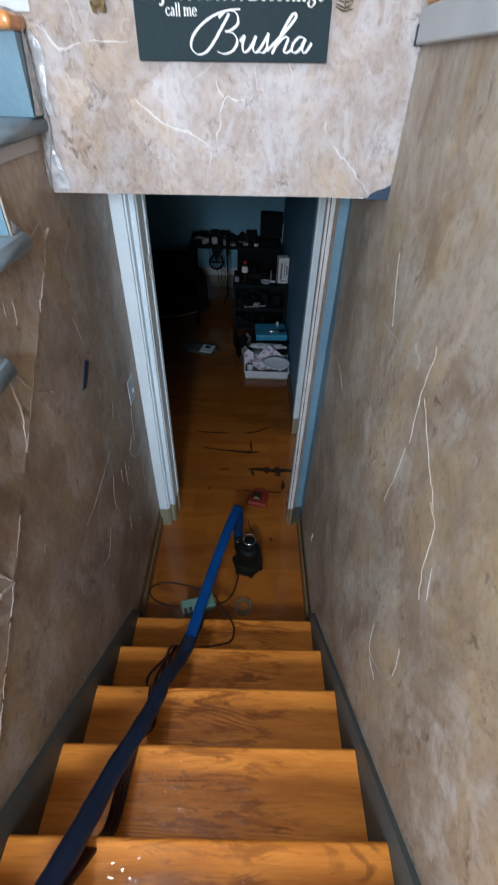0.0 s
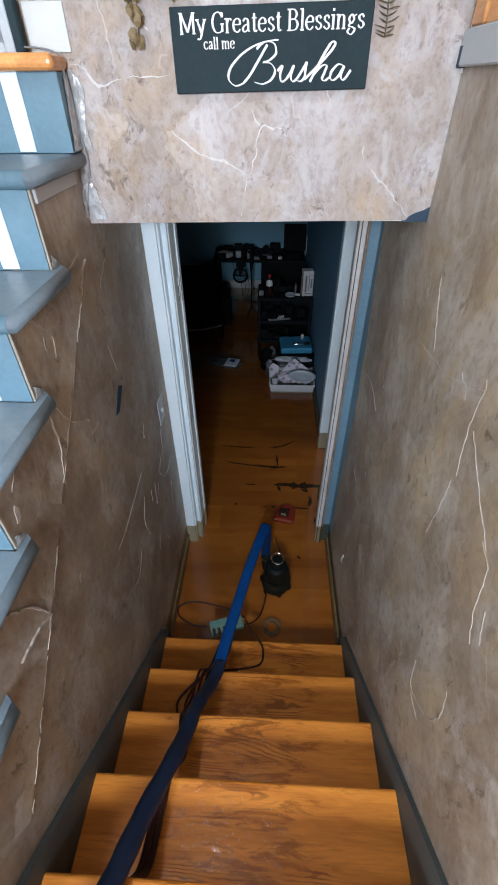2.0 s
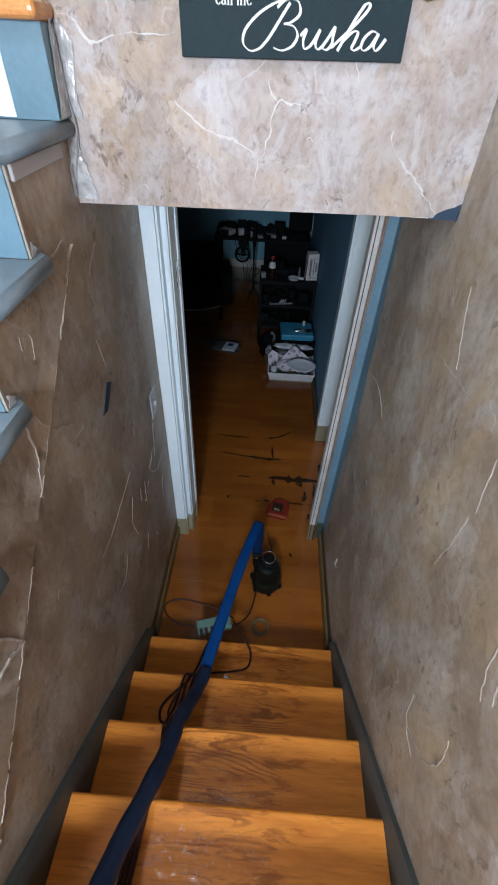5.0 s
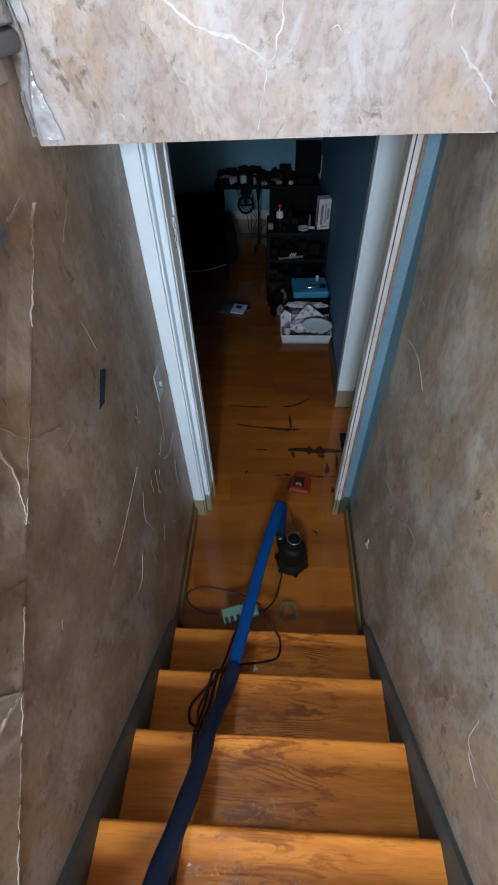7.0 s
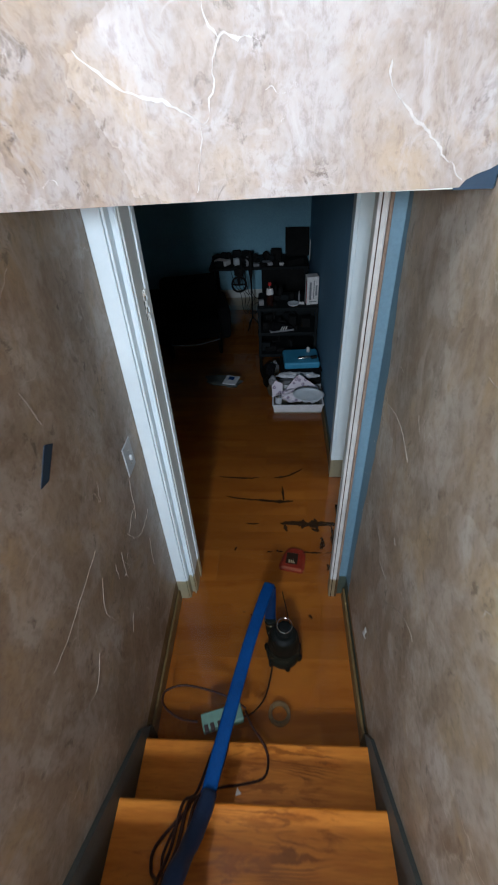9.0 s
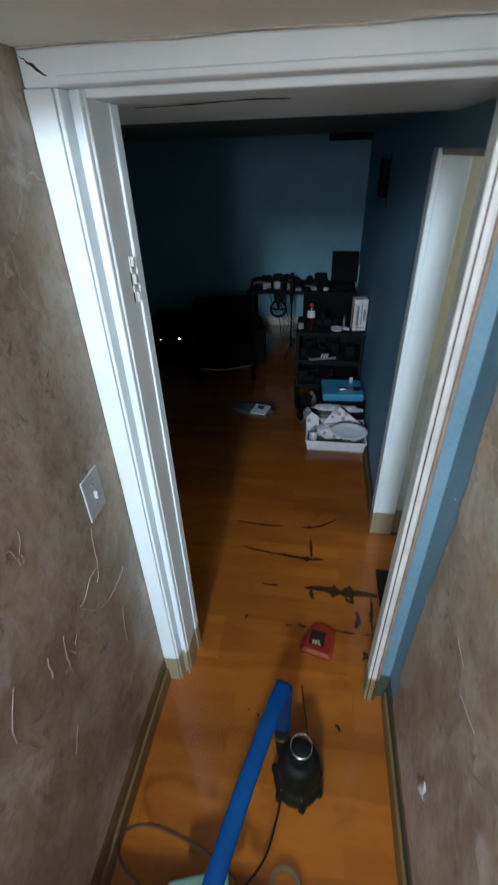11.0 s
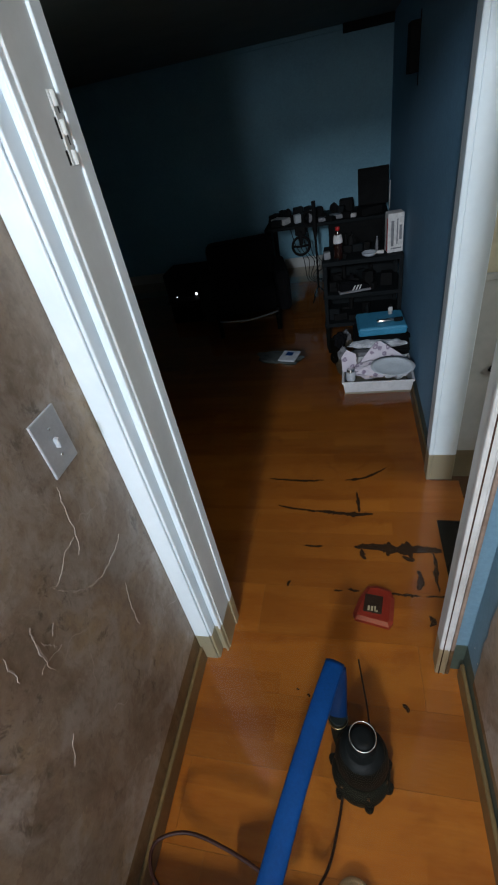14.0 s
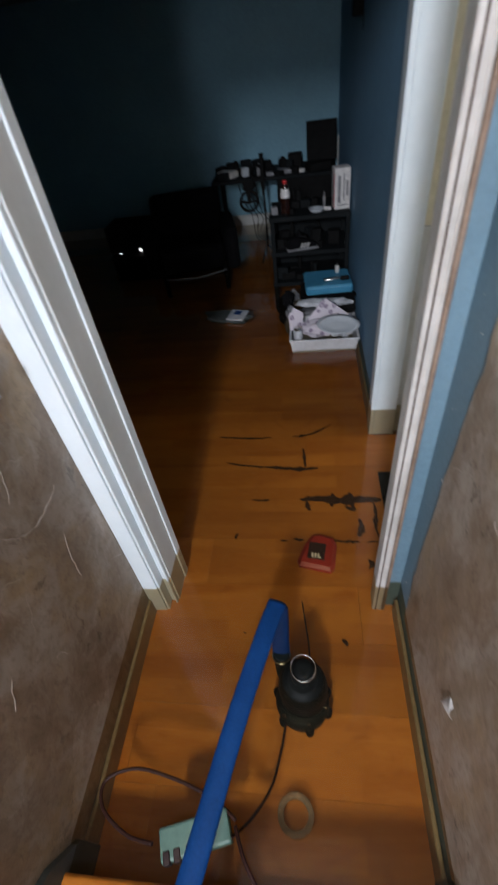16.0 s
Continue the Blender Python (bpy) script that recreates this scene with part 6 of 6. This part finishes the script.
wires = thing("loose_cables", "tangled thin black cables hanging under the desk", "cable", (0, 0, 0))
for k in range(5):
    x = -0.42 + 0.05 * k
    bm = bmesh.new()
    tube(bm, [(x, 5.31, 0.66), (x + 0.04, 5.29, 0.52 - 0.03 * k), (x + 0.10, 5.30, 0.40 - 0.02 * k), (x + 0.12 - 0.03 * k, 5.31, 0.22), (x + 0.16, 5.33, 0.15)], 0.0035, 6, 6)
    part("cable", bm, M_BLACK, wires)
for k, (x, y, w, d, h, mt) in enumerate(((-0.52, 5.45, 0.16, 0.10, 0.05, M_LABEL), (-0.36, 5.42, 0.06, 0.05, 0.07, M_PLATE), (-0.18, 5.5, 0.10, 0.06, 0.09, M_BLACK), (-0.10, 5.36, 0.14, 0.06, 0.03, M_GREYBITS), (0.03, 5.40, 0.20, 0.09, 0.035, M_GREYBITS), (0.08, 5.6, 0.12, 0.09, 0.11, M_BLACK), (-0.22, 5.36, 0.05, 0.05, 0.10, M_GREYBITS), (0.14, 5.36, 0.05, 0.04, 0.03, M_LABEL), (-0.58, 5.6, 0.10, 0.12, 0.06, M_BLACK), (0.28, 5.40, 0.20, 0.10, 0.06, M_BLACK))):
    solo("desk_item", boxbm(-w / 2, w / 2, -d / 2, d / 2, 0, h, 0.006, 2, m=pose(x, y, DZ, 0, 0, k * 53 % 60 - 30)), mt, "small gear lying on the crowded desk", "gear", "gear on the desk")
rnd = random.Random(44)
for k in range(16):
    x, y = -0.60 + 0.048 * k + rnd.uniform(-0.015, 0.015), rnd.uniform(5.34, 5.70)
    w, dd, h = rnd.uniform(0.05, 0.11), rnd.uniform(0.04, 0.07), rnd.uniform(0.03, 0.10)
    bm = crumple(bmesh.new(), 0, 0, h * 0.5, w * 0.5, dd * 0.5, h * 0.55, 40.0 + k, 2) if k % 3 == 0 else boxbm(-w / 2, w / 2, -dd / 2, dd / 2, 0, h, 0.005, 2)
    solo("desk_item", bm, rnd.choice((M_BLACK, M_BLACK, M_SHELF)), "small black gear among the clutter on the desk", "gear", "gear on the desk", m=pose(x, y, DZ, 0, 0, rnd.uniform(-40, 40)))
solo("antenna_rod", tube(bmesh.new(), [(0.455, 5.5, DZ), (0.455, 5.5, DZ + 0.22)], 0.006, 8, 1), M_WHITE_DIRTY, "thin pale rod leaning by the wall", "rod")

# armchair in the dark
chair = thing("armchair", "black upholstered armchair standing in the water in the dark", "armchair", (-0.82, 4.85, 0.0), 12)
part("seat", boxbm(-0.27, 0.27, -0.30, 0.28, 0.19, 0.40, 0.05, 3), M_CLOTH, chair)
part("backrest", boxbm(-0.30, 0.30, 0.10, 0.28, 0.34, 0.70, 0.06, 3), M_CLOTH, chair)
for x in (-0.33, 0.33):
    part("armrest", boxbm(x - 0.06, x + 0.06, -0.28, 0.26, 0.16, 0.50, 0.05, 3), M_CLOTH, chair)
bm = bmesh.new()
tube(bm, [(-0.25, -0.31, 0.175), (0.0, -0.34, 0.165), (0.26, -0.30, 0.185)], 0.008, 8, 6)
part("base_rail", bm, M_GREYBITS, chair, "pale worn base rail")
for x in (-0.26, 0.26):
    for y in (-0.24, 0.22):
        part("leg", lathe(bmesh.new(), [(0.018, 0.0), (0.022, 0.17), (0.022, 0.2)], 10, (x, y, 0)), M_BLACK, chair)
# box added only to carry the two glowing glint spots
amp = thing("glint_box", "made-up dark box carrying two glowing glint spots", "amplifier", (-1.375, 5.0, 0.022))
part("cabinet", boxbm(-0.25, 0.25, -0.02, 0.3, -0.022, 0.46, 0.01, 2), M_BLACK, amp)
# made-up ledge, deep enough to block the spots' reflection in the water
part("ledge", boxbm(-0.22, 0.12, -0.135, -0.0205, 0.212, 0.238, 0.003), M_BLACK, amp, "added black ledge blocking the spots' reflection in the water")
part("lamp", lathe(bmesh.new(), [(0.010, 0.0), (0.009, 0.006), (0.005, 0.009)], 10, (-0.155, -0.021, 0.235), pose(0, 0, 0, 90, 0, 0)), M_GLINT, amp, "glowing spot standing in for a white glint")
part("lamp", lathe(bmesh.new(), [(0.013, 0.0), (0.012, 0.006), (0.006, 0.009)], 10, (0.045, -0.021, 0.258), pose(0, 0, 0, 90, 0, 0)), M_GLINT, amp, "glowing spot standing in for a white glint")

pack = thing("floating_package", "flat white and blue package floating on the water", "package", (-0.40, 3.79, WATER - 0.012), -14)
# body far darker than the white package: room shade is in its colour
part("package_body", crumple(bmesh.new(), 0.0, 0.0, 0.014, 0.165, 0.085, 0.020, 4.0), M_SKIRT, pack)
part("package_label", boxbm(0.02, 0.14, -0.07, 0.07, 0.026, 0.036, 0.001), M_BAG, pack, "worn pale label")
part("label_patch", boxbm(0.05, 0.10, 0.0, 0.05, 0.0362, 0.0375), M_HOSE, pack, "blue patch")

speaker = thing("wall_speaker", "small black speaker box on the blue wall", "speaker", (ROOM_XR, 4.23, 1.70))
part("speaker_box", boxbm(-0.05, -0.0005, -0.07, 0.07, -0.105, 0.105, 0.006, 2), M_BLACK, speaker)
part("bracket", boxbm(-0.004, -0.0003, -0.080, -0.0705, -0.16, 0.14, 0.001), M_BLACK, speaker, "thin bracket strip")
setting("ceiling_batten", boxbm(0.08, ROOM_XR - 0.001, ROOM_Y - 0.06, ROOM_Y - 0.0005, 1.93, 1.988, 0.003), M_SHELF, "dark batten under the ceiling", "trim")
setting("ceiling_trim", boxbm(ROOM_XL, 0.079, ROOM_Y - 0.02, ROOM_Y - 0.0005, 1.955, 1.988, 0.003), M_ROOM_BLUE, "painted trim under the ceiling", "trim")
solo("door_latch", boxbm(-0.02, 0.02, -0.012, 0.0, -0.02, 0.02, 0.003, m=pose(0.675, SIDE_Y1 + 0.011, 0.60, 0, 35, 0)), M_BLACK, "black latch on the stained wall", "latch")

# dark chips and swollen joints of the boards
SEAM0, PITCH = 2.062, 0.2135
chips = []
for w, line in (
    (0.006, [(-0.34, 2.712), (-0.22, 2.70), (-0.12, 2.695), (-0.05, 2.70)]),
    (0.006, [(0.06, 2.70), (0.16, 2.72), (0.27, 2.795)]),
    (0.005, [(-0.27, 2.515), (-0.16, 2.492), (-0.06, 2.480)]),
    (0.012, [(-0.08, 2.482), (0.0, 2.476), (0.09, 2.466), (0.19, 2.470)]),
    (0.007, [(0.128, 2.475), (0.124, 2.54), (0.120, 2.615)]),
    (0.024, [(0.10, 2.275), (0.19, 2.278), (0.28, 2.268), (0.36, 2.272), (0.46, 2.268)]),
    (0.009, [(0.13, 2.265), (0.14, 2.225), (0.15, 2.21)]),
    (0.008, [(0.425, 2.26), (0.43, 2.20), (0.42, 2.14), (0.425, 2.07)]),
    (0.014, [(0.30, 2.235), (0.33, 2.215), (0.345, 2.225)]),
    (0.013, [(0.355, 2.165), (0.362, 2.12), (0.345, 2.075)]),
    (0.005, [(0.075, 2.06), (0.12, 2.055)]),
    (0.005, [(0.24, 2.055), (0.30, 2.05), (0.35, 2.05)]),
    (0.004, [(0.37, 2.048), (0.45, 2.052)]),
    (0.008, [(0.37, 1.965), (0.385, 1.945), (0.37, 1.925)]),
    (0.005, [(-0.12, 2.272), (-0.04, 2.268)]),
    (0.006, [(-0.165, 2.085), (-0.175, 2.06)]),
    (0.0055, [(0.250, 1.648), (0.258, 1.640), (0.264, 1.628)]),
    (0.004, [(0.02, 2.05), (0.05, 2.05)]),
    (0.004, [(-0.10, 1.66), (-0.09, 1.655)]),
    (0.004, [(-0.06, 1.645), (-0.05, 1.64)]),
):
    bm = bmesh.new()
    ribbon(bm, line, w * 0.75, "z", 0.0, 0.0018, False, 12)
    ribbon(bm, line, w * 1.05, "z", 0.0, 0.0024, True, 26)
    part("chipped_joint", bm, M_CHIP, floor, "dark swollen board edge")
part("dark_threshold", boxbm(ROOM_XR - 0.008, ROOM_XR + 0.12, 2.02, 2.44, -0.004, 0.003), M_BLACK, floor, "black patch of floor at the side doorway")

rnd = random.Random(4)
k = -5
while True:
    y0 = SEAM0 + PITCH * k
    k += 1
    if y0 > ROOM_Y:
        break
    y1 = y0 + PITCH - 0.0009
    lo_, hi_ = max(y0, NOSE1 - 0.04), min(y1, ROOM_Y - 0.001)
    if hi_ - lo_ < 0.01:
        continue
    inside = y0 < DOOR_Y0 - 0.02
    X0, X1 = (XL + 0.001, XR - 0.001) if inside else (ROOM_XL + 0.001, ROOM_XR - 0.001 if y0 > SIDE_Y1 - 0.2 else ROOM_XR + 0.13)
    cut = {2: 0.132, 3: -0.40}.get(k - 1, rnd.uniform(-0.6, 0.6)) if k - 1 != 0 else 0.424
    x = cut - 1.28 * 4
    while x < X1:
        a, b = max(x, X0), min(x + 1.28 - 0.0008, X1)
        x += 1.28
        if b - a < 0.01:
            continue
        part("plank", boxbm(a, b, lo_, hi_, -0.008, rnd.uniform(-0.0006, 0.0006)), M_PLANK, floor)

# rippled splashes of water on the treads
def splash(bm, step, x0, x1, d0, d1, cover):
    """A thin rippled film with a broken outline, on one tread between two depths from its nose."""
    s = 0.0032
    nose = NOSE1 - RUN * (step - 1)
    nx, ny = int((x1 - x0) / s), int((d1 - d0) / s)
    vs = {}

    def vert(i, j):
        if (i, j) not in vs:
            p = Vector((x0 + i * s, nose - d0 - j * s, 0.0))
            vs[i, j] = bm.verts.new((p.x, p.y, RISE * step + 0.0026 + 0.0022 * noise.noise(p * 120) + 0.0010 * noise.noise(p * 290)))
        return vs[i, j]

    for i in range(nx):
        for j in range(ny):
            p = Vector((x0 + i * s, nose - d0 - j * s, step * 3.0))
            edge = min(i, nx - i) / nx * 2 + min(j, ny - j) / ny * 2
            if noise.noise(p * 42) + 0.5 * noise.noise(p * 110) + 0.5 * min(1.0, edge) > cover:
                bm.faces.new((vert(i, j), vert(i + 1, j), vert(i + 1, j + 1), vert(i, j + 1))).smooth = True


bm = bmesh.new()
splash(bm, 3, -0.06, 0.05, 0.160, 0.207, 1.02)
splash(bm, 4, -0.18, -0.01, 0.02, 0.19, 0.88)
splash(bm, 4, -0.02, 0.14, 0.05, 0.19, 0.92)
splash(bm, 3, -0.12, 0.16, 0.06, 0.16, 0.95)
splash(bm, 2, -0.30, -0.18, 0.06, 0.16, 0.85)
solo("splashed_water", bm, M_DROP, "rippled splashes of water on the wooden treads", "water", kind="stuff")

# water drops splashed on the treads
rnd = random.Random(21)
bm = bmesh.new()
for step, count, cx, cy, sx, sy, big in ((3, 40, 0.0, 0.185, 0.035, 0.012, 0.0045), (4, 80, -0.10, 0.11, 0.05, 0.05, 0.0042), (4, 40, 0.03, 0.11, 0.09, 0.05, 0.0036), (3, 50, 0.03, 0.12, 0.11, 0.045, 0.0034), (5, 50, -0.08, 0.10, 0.09, 0.05, 0.0036), (2, 16, -0.22, 0.12, 0.05, 0.03, 0.0026), (3, 12, -0.29, 0.10, 0.03, 0.05, 0.0030)):
    for k in range(count * 2):
        x = min(0.40, max(-0.40, rnd.gauss(cx, sx)))
        y = NOSE1 - RUN * (step - 1) - min(RUN - 0.035, max(0.010, rnd.gauss(cy, sy)))
        r = big * rnd.uniform(0.25, 0.85)
        lathe(bm, [(r, 0.0), (r * 0.86, r * 0.18), (r * 0.62, r * 0.36), (r * 0.30, r * 0.47)], 9, (x, y, RISE * step + 0.0002), pose(0, 0, 0, 0, 0, rnd.uniform(0, 180)) @ Matrix.Diagonal((rnd.uniform(0.7, 2.0), rnd.uniform(0.6, 1.1), 1, 1)))
solo("water_drops", bm, M_DROP, "scattered water drops on the wooden treads", "water drops", kind="stuff")
